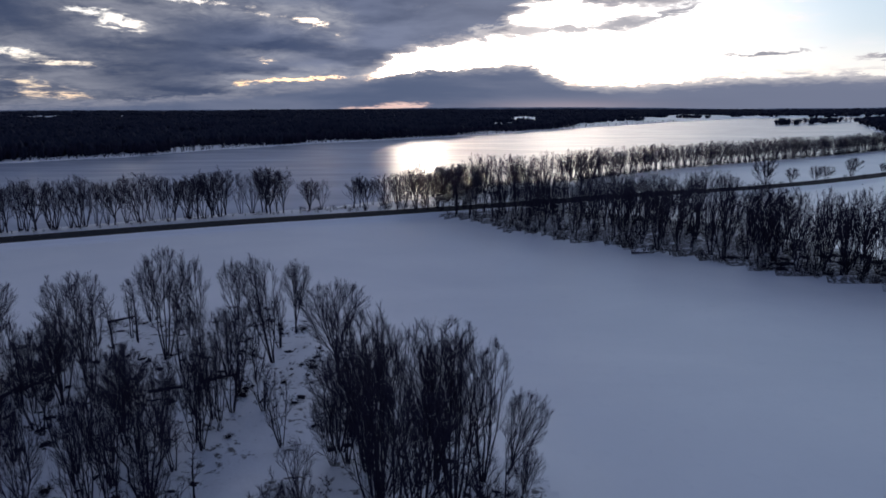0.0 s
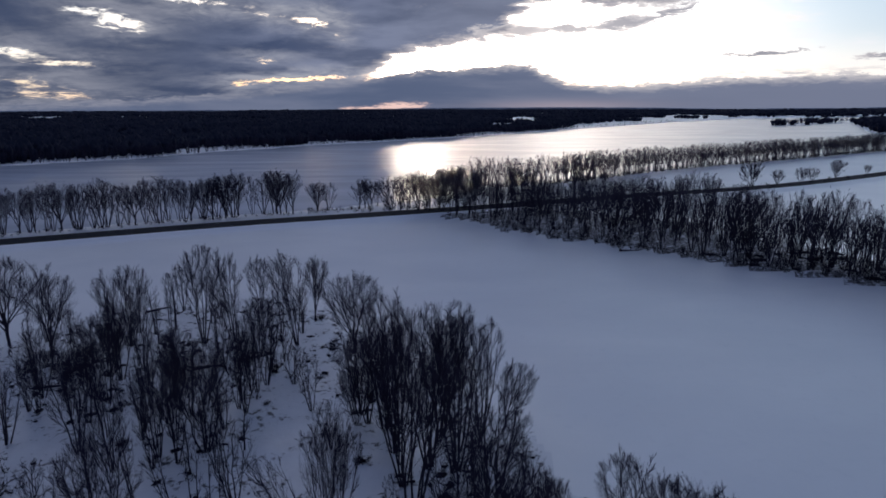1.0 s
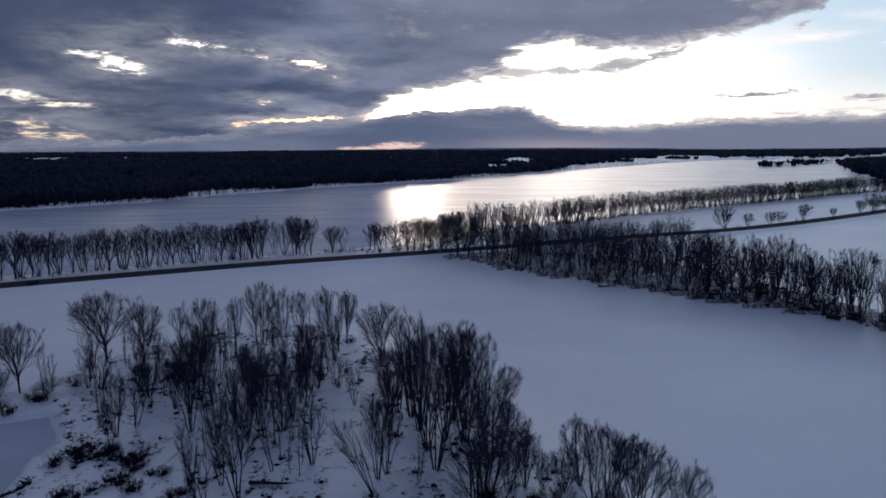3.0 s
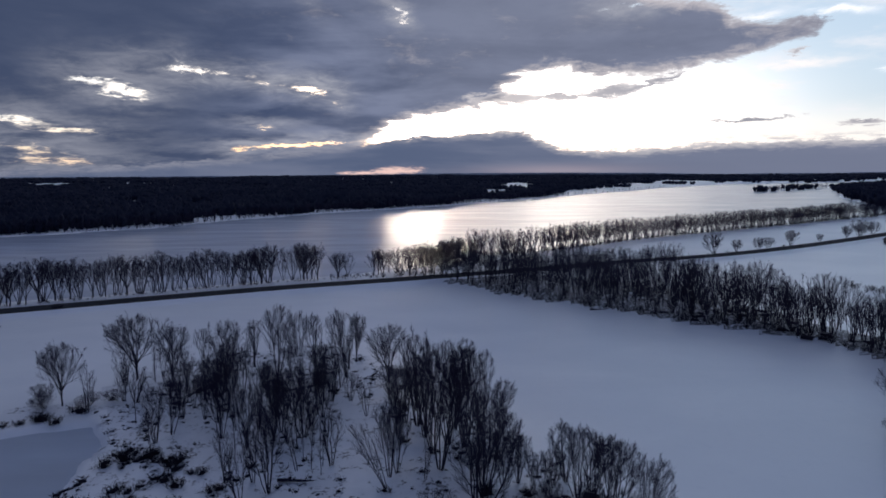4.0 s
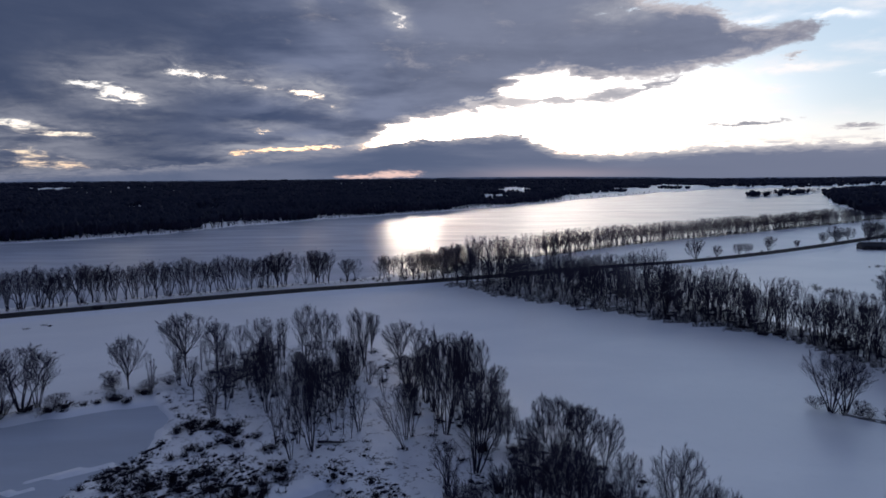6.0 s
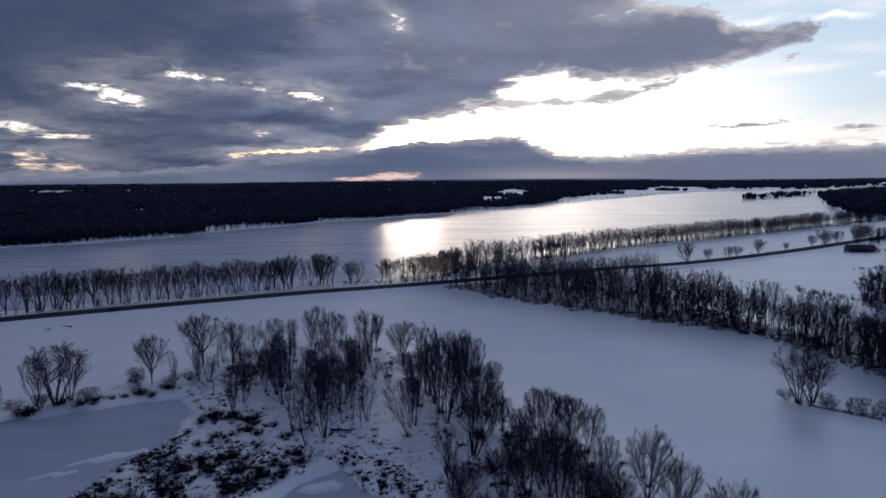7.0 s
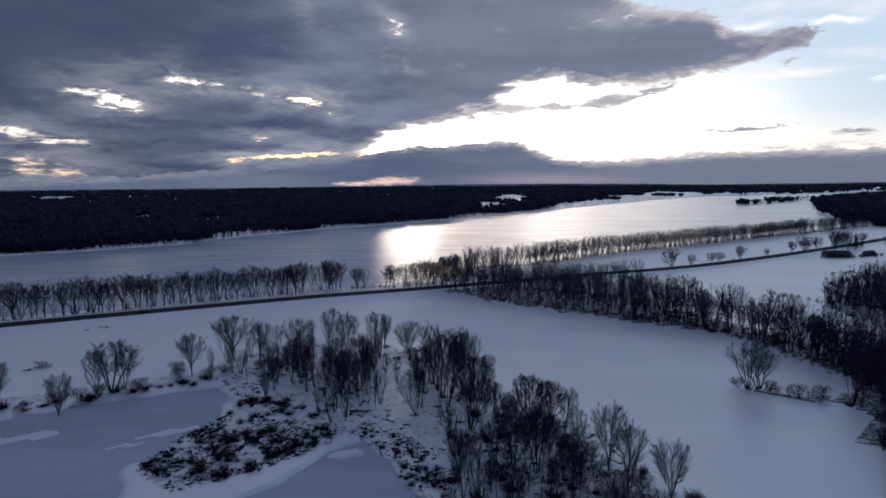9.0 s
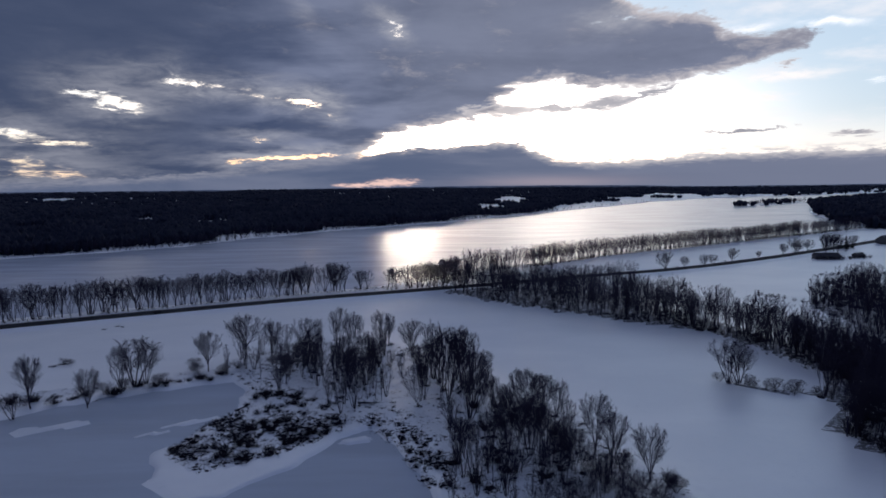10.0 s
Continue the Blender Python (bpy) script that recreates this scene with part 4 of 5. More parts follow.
for x, y in scatter(620, (126, -40, 225, 205), WOOD_FAR, 0.3, 2.3, 53):
    plant(rng.choice(TINY_MODELS), x, y, rng.uniform(7, 12.5), rng, "", "", width=0.95, crowd=back_trees)
for x, y in scatter(240, (92, -60, 126, 62), WOOD_STRIP, 0.8, 1.9, 54):
    plant(rng.choice(TINY_MODELS), x, y, rng.uniform(6, 11.5), rng, "", "", width=0.9, crowd=back_trees)


def row(points, step, depth, lo, hi, models, seed, label, group, crowd=None):
    r = random.Random(seed)
    for k, (x, y) in enumerate(along(points, step)):
        plant(r.choice(models), x + r.gauss(0, step * 0.25), y + r.uniform(-depth, depth), r.uniform(lo, hi), r, label, group, 2.0, r.uniform(1.05, 1.4), crowd)


SHORE = "leafless maple in a row along the river bank"
row([(-230, 116), (-178, 141), (-122, 171), (-68, 198), (-52, 205)], 2.2, 2.2, 11.5, 15.0, MID_MODELS, 21, SHORE, "trees along the river")
row([(-44, 208), (-40, 210)], 8.0, 0.5, 9.0, 11.0, MID_MODELS, 22, SHORE, "trees along the river")
row([(-30, 212), (-20, 222), (-5, 238), (8, 262)], 2.2, 3.0, 8.0, 11.5, MID_MODELS, 23, SHORE, "trees along the river")
row([(14, 272), (56, 290), (131, 353), (227, 416), (344, 495)], 1.6, 3.5, 10.5, 14.5, FAR_MODELS, 24, SHORE, "trees along the river", shore_trees)
row([(344, 495), (440, 560), (530, 622)], 2.2, 12.0, 11, 15, FAR_MODELS, 25, SHORE, "trees along the river", shore_trees)
row([(-18, 202), (-8, 203), (8, 200)], 3.0, 1.5, 6, 10, MID_MODELS, 26, "leafless tree beside the road embankment", "trees by the road")
row([(20, 203), (50, 213), (80, 226), (108, 238)], 3.2, 2.5, 7, 10.5, FAR_MODELS, 27, "leafless tree beside the road embankment", "trees by the road", back_trees)
rng = random.Random(17)
for x, y, h in ((133.7, 262, 10.6), (148.2, 269.5, 6.6), (165.4, 281, 7), (172, 284, 6.4), (189.4, 294, 8.9), (215.6, 311, 5.0), (243, 330, 8), (255.9, 338, 10.8), (262, 344, 8),
                (274, 352, 9), (287, 352, 12), (294, 356, 12), (330, 384, 8)):
    plant(rng.choice(ROUND_MODELS), x, y, h, rng, "round leafless tree beside the field road", "trees by the road", width=1.15)
for x, y, h in ((283, 345, 10), (291, 348, 12), (297, 352, 13), (280, 340, 8), (301, 349, 11), (287, 338, 7)):
    plant(rng.choice(MID_MODELS), x, y, h, rng, "leafless tree crowding round the farm", "trees at the farm", width=1.3)


# ---- fallen logs ----
def fallen_log(seed, length):
    r = random.Random(seed)
    s, stubs = Sticks(), []
    path = grow(Vector((-length / 2, 0, 0.3)), Vector((1, 0, 0.04)), length, 5, r, 0.0, 0.05)
    s.tube(path, [0.24, 0.22, 0.19, 0.16, 0.12, 0.07], 7)
    for _ in range(7):
        p, d = on(path, r.uniform(0.3, 1.0))
        stub = Sticks()
        stub.tube(grow(p, aside(d, radians(r.uniform(35, 80)), r), r.uniform(0.6, 2.2), 2, r, 0.15, 0.15), [0.06, 0.04, 0.008], 4)
        stubs.append(stub.mesh("branch", TWIG))
    return s.mesh("log", BARK), stubs


for k, (x, y, length, turn) in enumerate(((-47.9, 69.5, 4.8, 64), (-31.7, 67.6, 3.9, 17), (-26.4, 71.3, 5.7, 40), (-49.5, 61.9, 2.9, 10), (-49.7, 93.7, 4.2, 33), (-49.2, 67.6, 4.4, 77), (-22.6, 32.0, 4.9, -10), (44.6, 139.6, 4.0, -2))):
    log_mesh, stub_meshes = fallen_log(90 + k, max(3.5, length))
    ob = new("fallen_log")
    ob.matrix_world = pose(x, y, ground_at(x, y), 0, 0, turn)
    part("log", log_mesh, ob)
    for stub_mesh in stub_meshes:
        part("branch", stub_mesh, ob)
    tagged(ob, "dark fallen tree trunk lying in snow", "log", "fallen logs")


# ---- far woods ----
NEAR_SIDE = [(-900, -150), (-400, 30), (-44, 216), (14, 282), (344, 507), (514, 622), (600, 760), (900, 1320), (1100, 1660), (3000, 3200), (6000, 0), (0, -3000)]


def far_woods():
    """The woods beyond the river and down its bank, up to the horizon."""
    r = np.random.RandomState(4)
    step_a, step_r = 0.6, 0.023
    a, q = np.meshgrid(np.arange(-50, 50, step_a), np.arange(math.log(330), math.log(4850), step_r))
    a = np.radians(a + r.uniform(-0.5, 0.5, a.shape) * step_a).ravel()
    d = np.exp(q + r.uniform(-0.5, 0.5, q.shape) * step_r).ravel()
    x, y = d * np.sin(a), d * np.cos(a) - 60
    shore = inside_by(x, y, RIVER)
    near_side = (inside_by(x, y, NEAR_SIDE) > 0)
    keep = shore < -np.where(near_side | (x > 480) & (y < 1.75 * x), 7, 24 + 40 * (wave(x, y, 60, 12) + 0.6).clip(0) * smooth(x, -330, -250) + 14 * smooth(d, 900, 2000))
    land_right = (x > 480) & (y > 560 + 0.15 * (x - 480)) | (d > 1400)
    keep &= ~near_side | land_right
    for cx, cy, across, deep in CLEARINGS:
        away = math.hypot(cx, cy + 60)
        ux, uy = cx / away, (cy + 60) / away
        off, far = (x - cx) * uy - (y - cy) * ux, (x - cx) * ux + (y - cy) * uy
        keep &= (off / across) ** 2 + (far / deep) ** 2 > 1 + 0.5 * wave(x, y, 25, 13)
    keep |= (inside_by(x, y, ISLAND) > -2) & (wave(x, y, 40, 14) > -0.25)
    x, y, d = x[keep], y[keep], d[keep]
    n = len(x)
    h = ground_height(x, y)
    tall = r.uniform(8.5, 14.5, n) * (1 + 0.15 * wave(x, y, 120, 15))
    wide = (3.6 + 0.0064 * d) * r.uniform(0.8, 1.3, n)
    # each clump: four slender ragged crowns of bare wood
    spires = 4
    ang = r.uniform(0, 6.28, (n, spires))
    out = wide[:, None] * r.uniform(0.1, 1.0, (n, spires))
    cx, cy = x[:, None] + 0.75 * out * np.cos(ang), y[:, None] + 0.75 * out * np.sin(ang)
    girth = (0.30 * wide)[:, None] * r.uniform(0.7, 1.3, (n, spires))
    turn = r.uniform(0, 6.28, (n, spires))
    corner = [np.stack([cx + 0.45 * girth * np.cos(turn + k * 2.0944), cy + 0.45 * girth * np.sin(turn + k * 2.0944), np.broadcast_to(h[:, None] - 0.5, cx.shape)], -1) for k in range(3)]
    tip = np.stack([cx + 0.3 * out * np.cos(ang), cy + 0.3 * out * np.sin(ang), h[:, None] + tall[:, None] * r.uniform(0.75, 1.05, (n, spires))], -1)
    mid = [0.34 * c + 0.66 * tip + np.stack([girth * 1.15 * np.cos(turn + k * 2.0944), girth * 1.15 * np.sin(turn + k * 2.0944), 0 * girth], -1) for k, c in enumerate(corner)]
    verts = np.stack([*corner, *mid, tip], 2).reshape(-1, 3)
    one = []
    for k in range(3):
        q = (k + 1) % 3
        one += [(k, q, 3 + k), (q, 3 + q, 3 + k), (3 + k, 3 + q, 6)]
    faces = (np.array(one)[None] + (np.arange(n * spires) * 7)[:, None, None]).reshape(-1, 3)
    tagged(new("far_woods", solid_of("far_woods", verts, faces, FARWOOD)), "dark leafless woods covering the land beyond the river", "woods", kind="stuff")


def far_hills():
    """The last low ridge under the sky, snowy fields and woods; the haze of distance is put into their colour."""
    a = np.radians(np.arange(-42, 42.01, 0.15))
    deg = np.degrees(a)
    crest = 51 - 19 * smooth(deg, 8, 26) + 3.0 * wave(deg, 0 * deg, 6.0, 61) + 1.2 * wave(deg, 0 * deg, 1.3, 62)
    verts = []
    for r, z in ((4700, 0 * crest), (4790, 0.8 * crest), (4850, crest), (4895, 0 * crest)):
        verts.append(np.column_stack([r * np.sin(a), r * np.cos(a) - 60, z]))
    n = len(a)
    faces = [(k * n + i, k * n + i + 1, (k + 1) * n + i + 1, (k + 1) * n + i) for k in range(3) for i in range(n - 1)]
    tagged(new("backdrop", mesh_of("backdrop", np.vstack(verts).tolist(), faces, HAZED_HILLS)), "low wooded snowy hills along the horizon, haze in their colour", "hills", kind="structure")


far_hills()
far_woods()
far_edge = along([(-349, 393), (-290, 434), (-239, 474), (-204, 562), (-116, 688), (10, 822), (236, 1142)], 10.0)
rng = random.Random(29)
for x, y in far_edge:
    for _ in range(6 if x < 60 else 3):
        px, py = x + rng.gauss(0, 5), y + rng.uniform(4, 34)
        plant(rng.choice(TINY_MODELS), px, py, rng.uniform(6, 12), rng, "leafless tree on the far river bank", "trees of the far bank", width=1.2, crowd=far_bank_trees)
row([(690, 1316), (740, 1345), (860, 1440), (980, 1540)], 6.0, 8.0, 8, 14, TINY_MODELS, 61, "", "", far_bank_trees)
row([(700, 1325), (800, 1395), (900, 1500)], 7.0, 8.0, 5, 12, TINY_MODELS, 62, "", "", far_bank_trees)
row([(-120, 690), (15, 825), (240, 1140), (500, 1512), (615, 1700)], 14.0, 3.0, 4, 9, TINY_MODELS, 63, "", "", far_bank_trees)
join_stuff("wood_interior", "crowded leafless trees deep in the woodland strips", "woods", TWIG, back_trees)
join_stuff("shore_trees", "long row of leafless trees on the river bank", "woods", TWIG, shore_trees)
join_stuff("far_bank_trees", "scattered leafless trees on the far snowy bank", "woods", TWIG, far_bank_trees)


# ---- shrubs ----
def bush_model(seed, height, radius, stems, girth=0.05, mat=0.6):
    r = random.Random(seed)
    s = Sticks()
    # a low ragged mat of matted stalks at its foot
    n = 11 if mat else 0
    reach = [mat * radius * r.uniform(0.35, 1.05) for _ in range(n)]
    for q, (f, z) in enumerate(((1.0, -0.15), (0.8, 0.14 * height), (0.4, 0.24 * height))):
        for k in range(n):
            u = 6.2832 * k / n
            f1 = f * reach[k] * r.uniform(0.9, 1.1)
            s.verts.append((f1 * math.cos(u), f1 * math.sin(u), z * r.uniform(0.6, 1.4)))
        if q:
            s.faces += [((q - 1) * n + k, (q - 1) * n + (k + 1) % n, q * n + (k + 1) % n, q * n + k) for k in range(n)]
    if mat:
        s.faces.append(tuple(range(2 * n, 3 * n)))
    for _ in range(stems):
        a, rad = r.uniform(0, 6.28), radius * math.sqrt(r.random()) * 0.8
        p = Vector((rad * math.cos(a), rad * math.sin(a), -0.1))
        way = Vector((math.cos(a) * rad / radius, math.sin(a) * rad / radius, 0.9 + r.random()))
        stem = grow(p, way, height * r.uniform(0.5, 1.1), 2, r, -0.08, 0.4)
        s.tube(stem, [girth, girth * 0.7, 0.008], 3)
        for _ in range(3):
            q, e = on(stem, r.uniform(0.2, 0.9))
            s.tube(grow(q, aside(e, radians(r.uniform(25, 70)), r), height * r.uniform(0.3, 0.6), 1, r, 0.0, 0.2), [girth * 0.7, 0.005], 3)
    return s.mesh("bush", BRUSH)


BUSHES = [bush_model(70, 1.5, 1.4, 36), bush_model(71, 0.9, 1.7, 40), bush_model(72, 2.2, 1.2, 34), bush_model(73, 0.6, 1.6, 40)]
def low_bush(seed, **shape):
    wood, crown = bare_tree(seed, **shape)
    return gathered("bush", wood + crown, BRUSH)


LOW_BUSHES = [low_bush(75 + k, height=(1.7, 1.3)[k], ratio=(1.3, 1.9)[k], stems=7, bole=0.0, low=0.02, counts=(3, 2, 1), radii=(0.05, 0.04, 0.032, 0.026), lengths=(0.45, 0.3, 0.2),
                       sides=(3, 3), joints=(2, 2, 2), waist=1.6) for k in range(2)]
TUFTS = [bush_model(77, 0.7, 0.6, 4, 0.045), bush_model(78, 0.5, 0.8, 4, 0.045, 0.8), bush_model(79, 0.9, 0.7, 8, 0.04, 0)]
BRUSH_A = [(-60, 7), (-51, -2.5), (-37, 5), (-27, 17), (-30, 33), (-54, 47), (-51, 34), (-56, 23)]
BRUSH_B = [(-24, 25), (-21, 18.5), (-15, 8.5), (-8, -9), (-2, -12), (-6, 8), (-12, 18)]


far_brush = []


def bush(x, y, size, rng, label, group, crowd=None):
    me = rng.choice(BUSHES if crowd is None else LOW_BUSHES)
    m = standing(x, y, rng.uniform(0, 360), 0, 0, size, size * rng.uniform(0.7, 1.2), size * rng.uniform(0.7, 1.1))
    if crowd is not None:
        crowd.append((me, m))
        return
    ob = new("bush", me)
    ob.matrix_world = m
    tagged(ob, label, "bush", group)


rng = random.Random(41)
for x, y in scatter(170, (-62, -5, -25, 48), BRUSH_A, 0.3, 1.05, 5, lambda x, y: wave(np.array([x]), np.array([y]), 5, 21)[0] > -0.30):
    bush(x, y, rng.uniform(0.35, 1.05), rng, "low tangled dark brush poking out of snow", "brush of the islet")
for x, y in scatter(40, (-25, -13, -1, 26), BRUSH_B, 0.4, 1.5, 6):
    bush(x, y, rng.uniform(0.3, 0.9), rng, "low tangled dark brush poking out of snow", "brush by the backwater")
def off_path(x, y):
    """Clear of the open lane of snow through the near wood."""
    return not (-21 < x < -13.5 and 36 < y < 64)


for x, y in scatter(55, (-60, 20, 22, 100), WOOD_NEAR, 1.5, 3.8, 8, off_path):
    bush(x, y, rng.uniform(0.3, 0.8), rng, "leafless undergrowth between the trees", "undergrowth of the near wood")
for x, y in scatter(45, (-4, -35, 44, 30), WOOD_NEAR, 0.6, 2.8, 9):
    bush(x, y, rng.uniform(0.7, 1.5), rng, "leafless undergrowth between the trees", "undergrowth of the near wood")
for x, y in along([(-122, 36), (-112, 39), (-96, 41), (-84, 49), (-76, 53), (-66, 59)], 2.2):
    bush(x + rng.gauss(0, 1), y + rng.gauss(0, 1.2), rng.uniform(0.7, 1.7), rng, "dark brush along the bank of the backwater", "brush along the bank")
for x, y, size in ((-131.2, 122.7, 0.8), (-128.8, 127.5, 0.7), (-126, 126, 0.5), (-120.4, 71.9, 0.9), (-118.9, 74.5, 1.1), (-147.7, 138.5, 1.2), (-121.7, 146.2, 1.5)):
    bush(x, y, size, rng, "small dark bush alone on the snow", "bushes on the field")


tufts = []
for outline, box, count, margin in ((BRUSH_A, (-62, -5, -25, 48), 420, -0.5), (BRUSH_B, (-25, -13, -1, 26), 130, -0.5), (WOOD_NEAR, (-64, -10, 30, 104), 620, 0.5)):
    for x, y in scatter(count, box, outline, margin, 0.8, 33, lambda x, y: off_path(x, y) and wave(np.array([x]), np.array([y]), 6, 22)[0] > -0.25):
        size = rng.uniform(0.5, 1.5)
        tufts.append((rng.choice(TUFTS), standing(x, y, rng.uniform(0, 360), 0, 0, size, size, size * 0.8)))
join_stuff("dead_grass", "dark tufts of dead grass and twigs in snow", "grass", BRUSH, tufts)


def brush_line(points, step, blur, lo, hi):
    for x, y in along(points, step):
        bush(x + rng.gauss(0, blur), y + rng.gauss(0, blur), rng.uniform(lo, hi), rng, "", "", far_brush)


brush_line([(18, 168), (51, 138), (70, 119), (89, 102), (97, 70), (99, 52)], 1.4, 0.9, 0.7, 1.5)
brush_line([(71, 44), (80, 37), (88, 35), (96, 40)], 1.3, 0.6, 0.6, 1.3)
brush_line([(88, 24), (87, 17), (79, 9), (80, -2), (86, -16)], 1.0, 1.0, 0.9, 2.0)
brush_line([(-30, 206), (-18, 210), (0, 224), (12, 262)], 1.6, 1.2, 0.8, 1.6)
brush_line([(14, 270), (56, 288), (131, 351), (227, 414), (344, 493), (500, 600)], 2.0, 1.2, 0.9, 1.9)
brush_line([(-300, 75), (-178, 138), (-122, 168), (-68, 196), (-30, 208)], 2.2, 1.0, 0.4, 0.9)
brush_line([(120, 252), (188, 287), (240, 322), (275, 346), (380, 424)], 6.0, 2.0, 0.4, 1.2)
brush_line([(-47, 207), (-30, 211.5)], 0.8, 0.5, 0.6, 1.1)
brush_line([(248, 303), (262, 300), (275, 304), (292, 308)], 1.2, 2.0, 1.0, 1.9)
brush_line([(206, 230), (214, 231), (223, 233)], 1.5, 1.2, 0.8, 1.5)
brush_line([(244, 233), (258, 238)], 1.5, 1.2, 0.8, 1.5)
brush_line([(140, 172), (150, 160), (156, 150), (175, 178), (190, 196), (215, 212), (245, 208)], 1.4, 2.5, 0.8, 1.7)
for box, outline, count in (((-14, -60, 130, 215), WOOD_STRIP, 260), ((125, -60, 330, 206), WOOD_FAR, 170)):
    for x, y in scatter(count, box, outline, 0.5, 2.6, 14):
        bush(x, y, rng.uniform(0.8, 2.2), rng, "", "", far_brush)
MATS = [bush_model(95, 0.9, 1.9, 6, 0.06, 0.85), *LOW_BUSHES]
for x, y in scatter(330, (126, -20, 215, 200), WOOD_FAR, 0.3, 2.4, 55) + scatter(170, (92, -60, 126, 62), WOOD_STRIP, 0.6, 1.9, 56):
    size = rng.uniform(1.2, 2.6)
    far_brush.append((rng.choice(MATS), standing(x, y, rng.uniform(0, 360), 0, 0, size, size, size)))
for x, y in scatter(240, (60, -60, 130, 135), WOOD_STRIP, 1.0, 2.2, 15, lambda x, y: not (66 < x < 98 and 33 < y < 52)):
    size = rng.uniform(0.8, 1.6)
    far_brush.append((rng.choice(MATS), standing(x, y, rng.uniform(0, 360), 0, 0, size, size, size)))
join_stuff("woodland_brush", "dark leafless brush under the woodland trees", "brush", BRUSH, far_brush)


# ---- farm beyond the field road ----
def box_mesh(name, mat, *boxes):
    """Bevelled boxes (centre, size) in one mesh."""
    bm = bmesh.new()
    for centre, size in boxes:
        got = bmesh.ops.create_cube(bm, size=1.0, matrix=Matrix.Translation(centre) @ Matrix.Diagonal((*size, 1)))
        bmesh.ops.bevel(bm, geom=list({e for v in got["verts"] for e in v.link_edges}), offset=0.03, segments=1, affect="EDGES")
    me = bpy.data.meshes.new(name)
    bm.to_mesh(me)
    bm.free()
    me.materials.append(mat)
    return me


def gable(name, mat, long, wide, z0, ridge, thick, over):
    """A pitched roof of two slabs."""
    verts, faces = [], []
    hx, hy = long / 2 + over, wide / 2 + over
    drop = over * ridge / (wide / 2)
    prof = [(-hy, z0 - drop), (0, z0 + ridge), (hy, z0 - drop), (hy, z0 - drop + thick), (0, z0 + ridge + thick * 1.2), (-hy, z0 - drop + thick)]
    for sx in (-hx, hx):
        verts += [(sx, y, z) for y, z in prof]
    for k in range(6):
        j = (k + 1) % 6
        faces.append((k, j, 6 + j, 6 + k))
    faces += [(0, 5, 4, 1), (1, 4, 3, 2), (6, 7, 10, 11), (7, 8, 9, 10)]
    return mesh_of(name, verts, faces, mat)


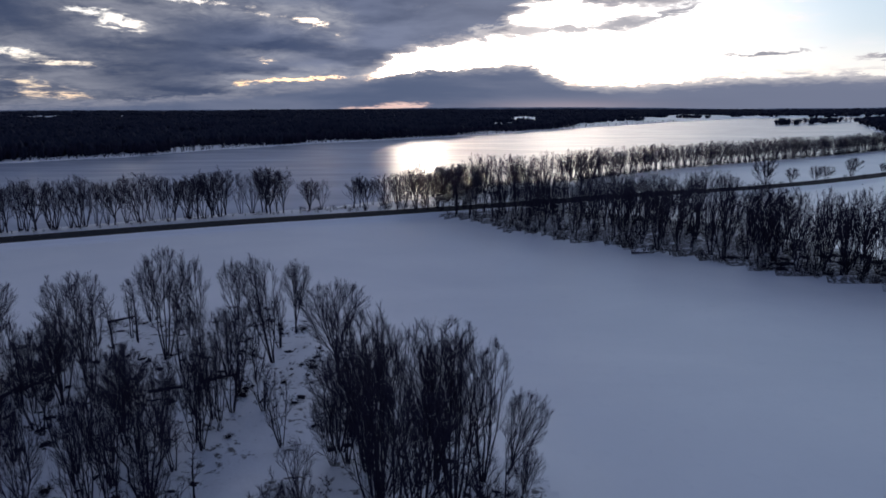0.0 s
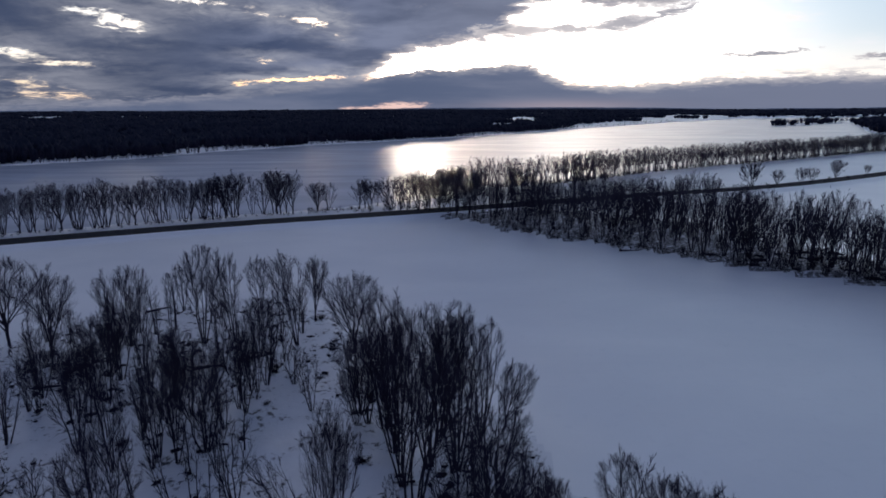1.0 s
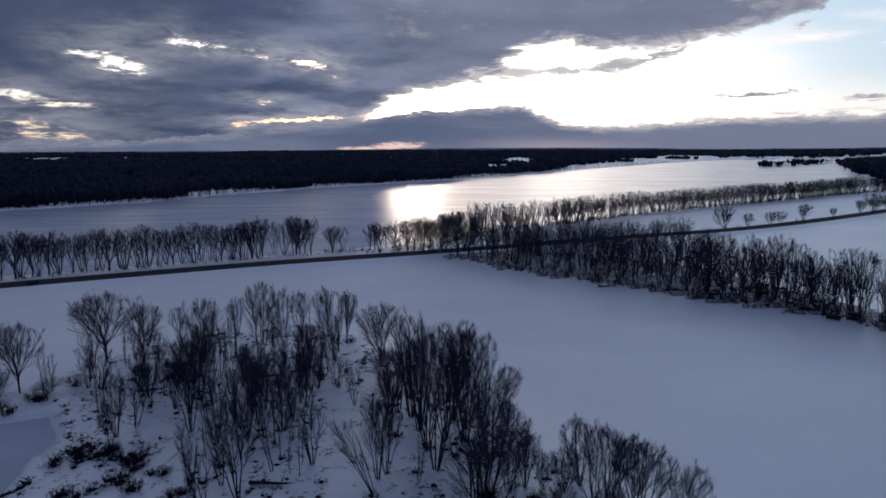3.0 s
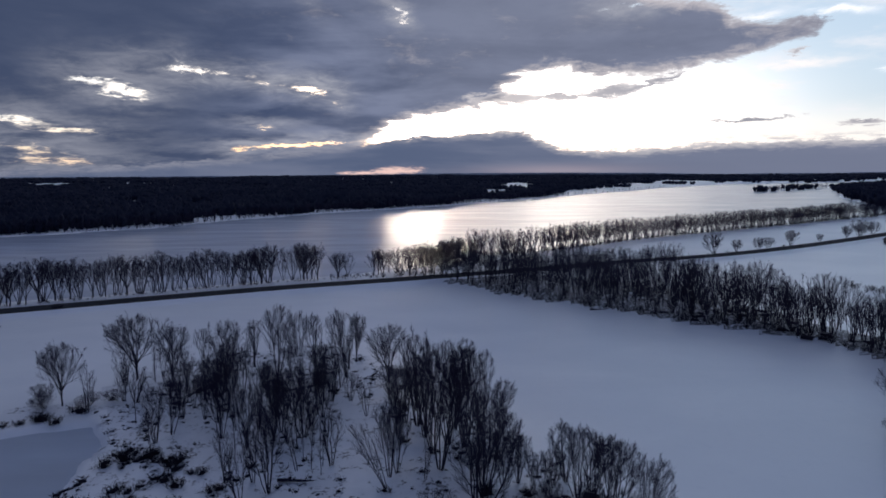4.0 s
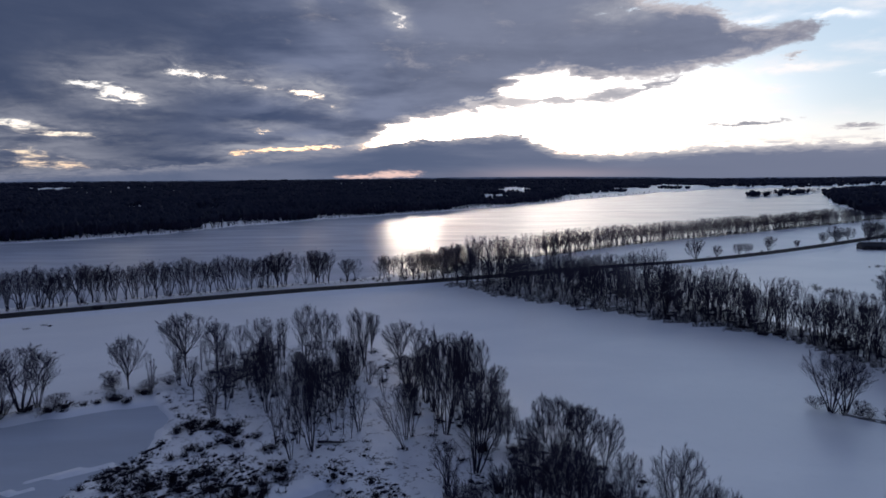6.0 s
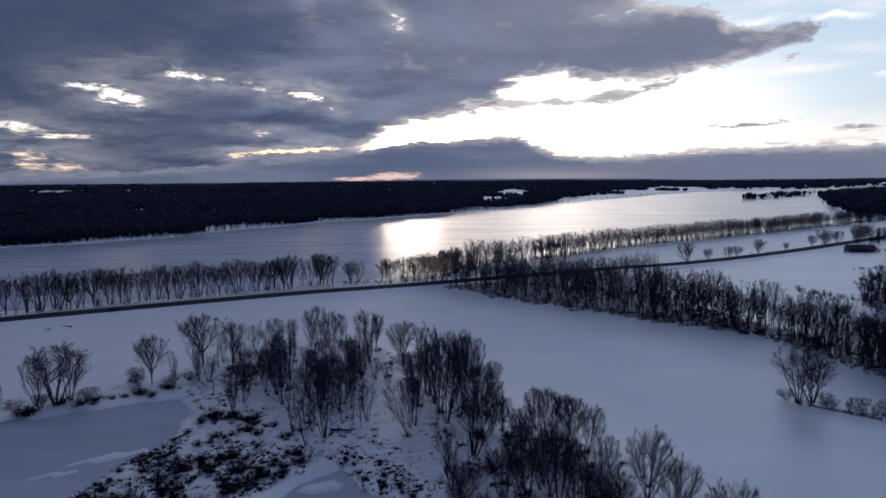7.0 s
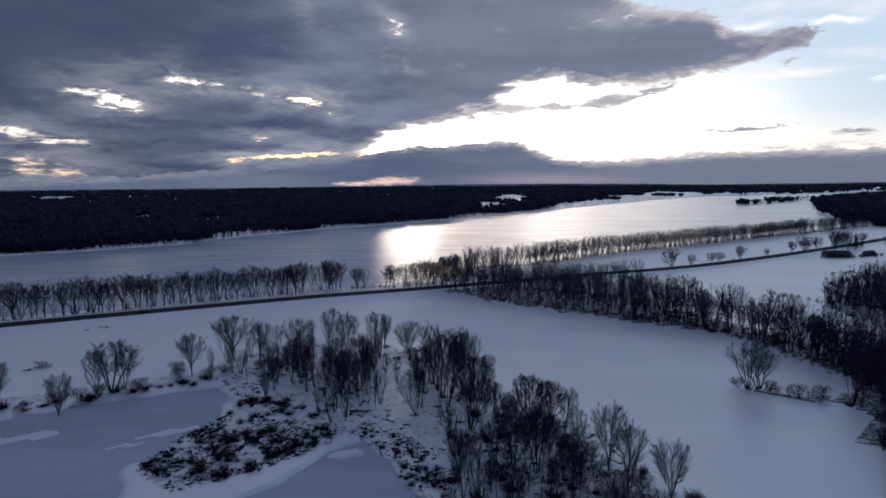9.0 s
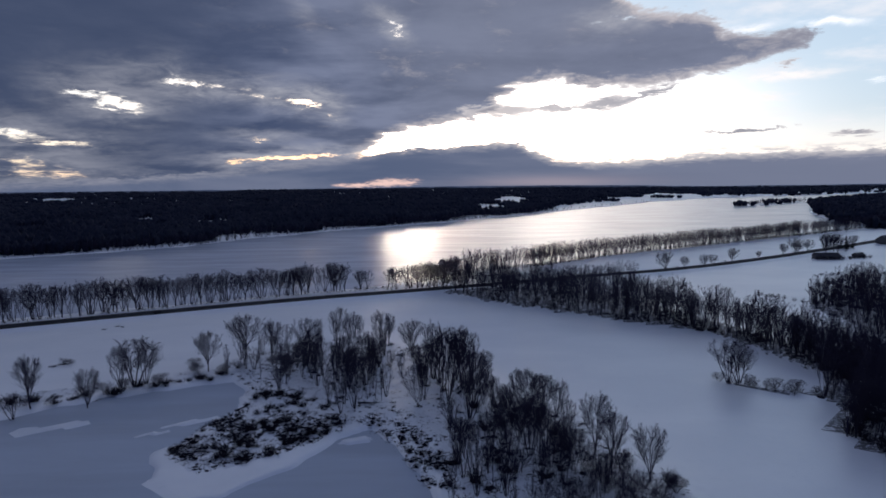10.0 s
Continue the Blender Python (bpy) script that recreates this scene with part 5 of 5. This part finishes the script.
def gabled_house(name, label, x, y, turn, long, wide, eaves, ridge, windows):
    home = new(name)
    home.matrix_world = pose(x, y, ground_at(x, y) - 0.1, 0, 0, turn)
    t = 0.25
    walls = [((0, -wide / 2 + t / 2, eaves / 2), (long, t, eaves)), ((0, wide / 2 - t / 2, eaves / 2), (long, t, eaves)),
             ((-long / 2 + t / 2, 0, eaves / 2), (t, wide - 2 * t, eaves)), ((long / 2 - t / 2, 0, eaves / 2), (t, wide - 2 * t, eaves))]
    part("wall", box_mesh("wall", GREY_BOARD, *walls), home)
    for s in (-1, 1):
        v = [(s * (long / 2 - 0.02), -wide / 2, eaves), (s * (long / 2 - 0.02), wide / 2, eaves), (s * (long / 2 - 0.02), 0, eaves + ridge)]
        v += [(a - s * t, b, c) for a, b, c in v]
        part("gable_end", mesh_of("gable_end", v, [(0, 1, 2), (5, 4, 3), (0, 3, 4, 1), (1, 4, 5, 2), (2, 5, 3, 0)], GREY_BOARD), home)
    part("roof", gable("roof", DARK_ROOF, long, wide, eaves, ridge, 0.18, 0.4), home)
    part("door", box_mesh("door", DARK_ROOF, ((long * 0.1, -wide / 2 - 0.03, 1.05), (1.1 if windows else 3.0, 0.08, 2.1))), home)
    for k in range(windows):
        wx = (k + 0.5) / windows * long - long / 2
        if abs(wx - long * 0.1) > 1.2:
            pane = part("window", box_mesh("window", GREY_BOARD, ((wx, -wide / 2 - 0.02, 2.17), (1.1, 0.08, 0.08)), ((wx, -wide / 2 - 0.02, 1.03), (1.1, 0.08, 0.08)),
                                          ((wx - 0.5, -wide / 2 - 0.02, 1.6), (0.08, 0.08, 1.06)), ((wx + 0.5, -wide / 2 - 0.02, 1.6), (0.08, 0.08, 1.06))), home)
            part("pane", box_mesh("pane", DARK_ROOF, ((wx, -wide / 2 - 0.01, 1.6), (0.9, 0.04, 1.04))), pane)
    tagged(home, label, name)


gabled_house("barn", "long low weathered barn with a dark roof", 259, 306, -8, 15, 7, 2.3, 1.9, 0)
gabled_house("shed", "small low dark shed beside the barn", 285, 312, 20, 7, 4.5, 2.0, 1.2, 0)
gabled_house("house", "distant grey farmhouse beside the road", 366, 401, 38, 11, 8, 4.2, 2.8, 4)


def spruce_model(seed, height):
    r = random.Random(seed)
    stem, boughs = Sticks(), Sticks()
    stem.tube([Vector((0, 0, -0.3)), Vector((0, 0, height * 0.5)), Vector((0, 0, height))], [0.16, 0.1, 0.005], 5)
    for k in range(170):
        t = r.random() ** 1.3
        z, a = height * (0.06 + 0.93 * t), r.uniform(0, 6.28)
        long = (1 - t) * height * 0.27 * r.uniform(0.7, 1.1) + 0.15
        tip = Vector((math.cos(a) * long, math.sin(a) * long, z - 0.3 * long))
        boughs.tube([Vector((0, 0, z)), tip * 0.55 + Vector((0, 0, 0.45 * z + 0.06)), tip], [0.10, 0.17, 0.005], 4)
    return stem.mesh("trunk", BARK), boughs.mesh("crown", NEEDLES)


SPRUCE = spruce_model(5, 9.0)
for x, y, s in ((304, 360, 0.95), (309, 362, 1.15), (313, 366, 0.9), (318, 368, 0.8)):
    tree = new("spruce")
    tree.matrix_world = pose(x, y, ground_at(x, y), 0, 0, 40 * x) @ Matrix.Scale(s, 4)
    part("trunk", SPRUCE[0], tree)
    part("crown", SPRUCE[1], tree)
    tagged(tree, "dark green spruce near the farm", "tree", "spruces at the farm")

# a long dark lens of bare ice on the river
lens = along([(-9, 531), (2, 535.5), (18, 534), (33, 528), (20, 524.5), (4, 525.5), (-9, 531)], 1.5)[:-1]
tagged(flat_sheet("bare_ice", [tuple(p) for p in lens], -0.335, BARE_ICE), "dark lens of bare ice on the frozen river", "ice", kind="structure")
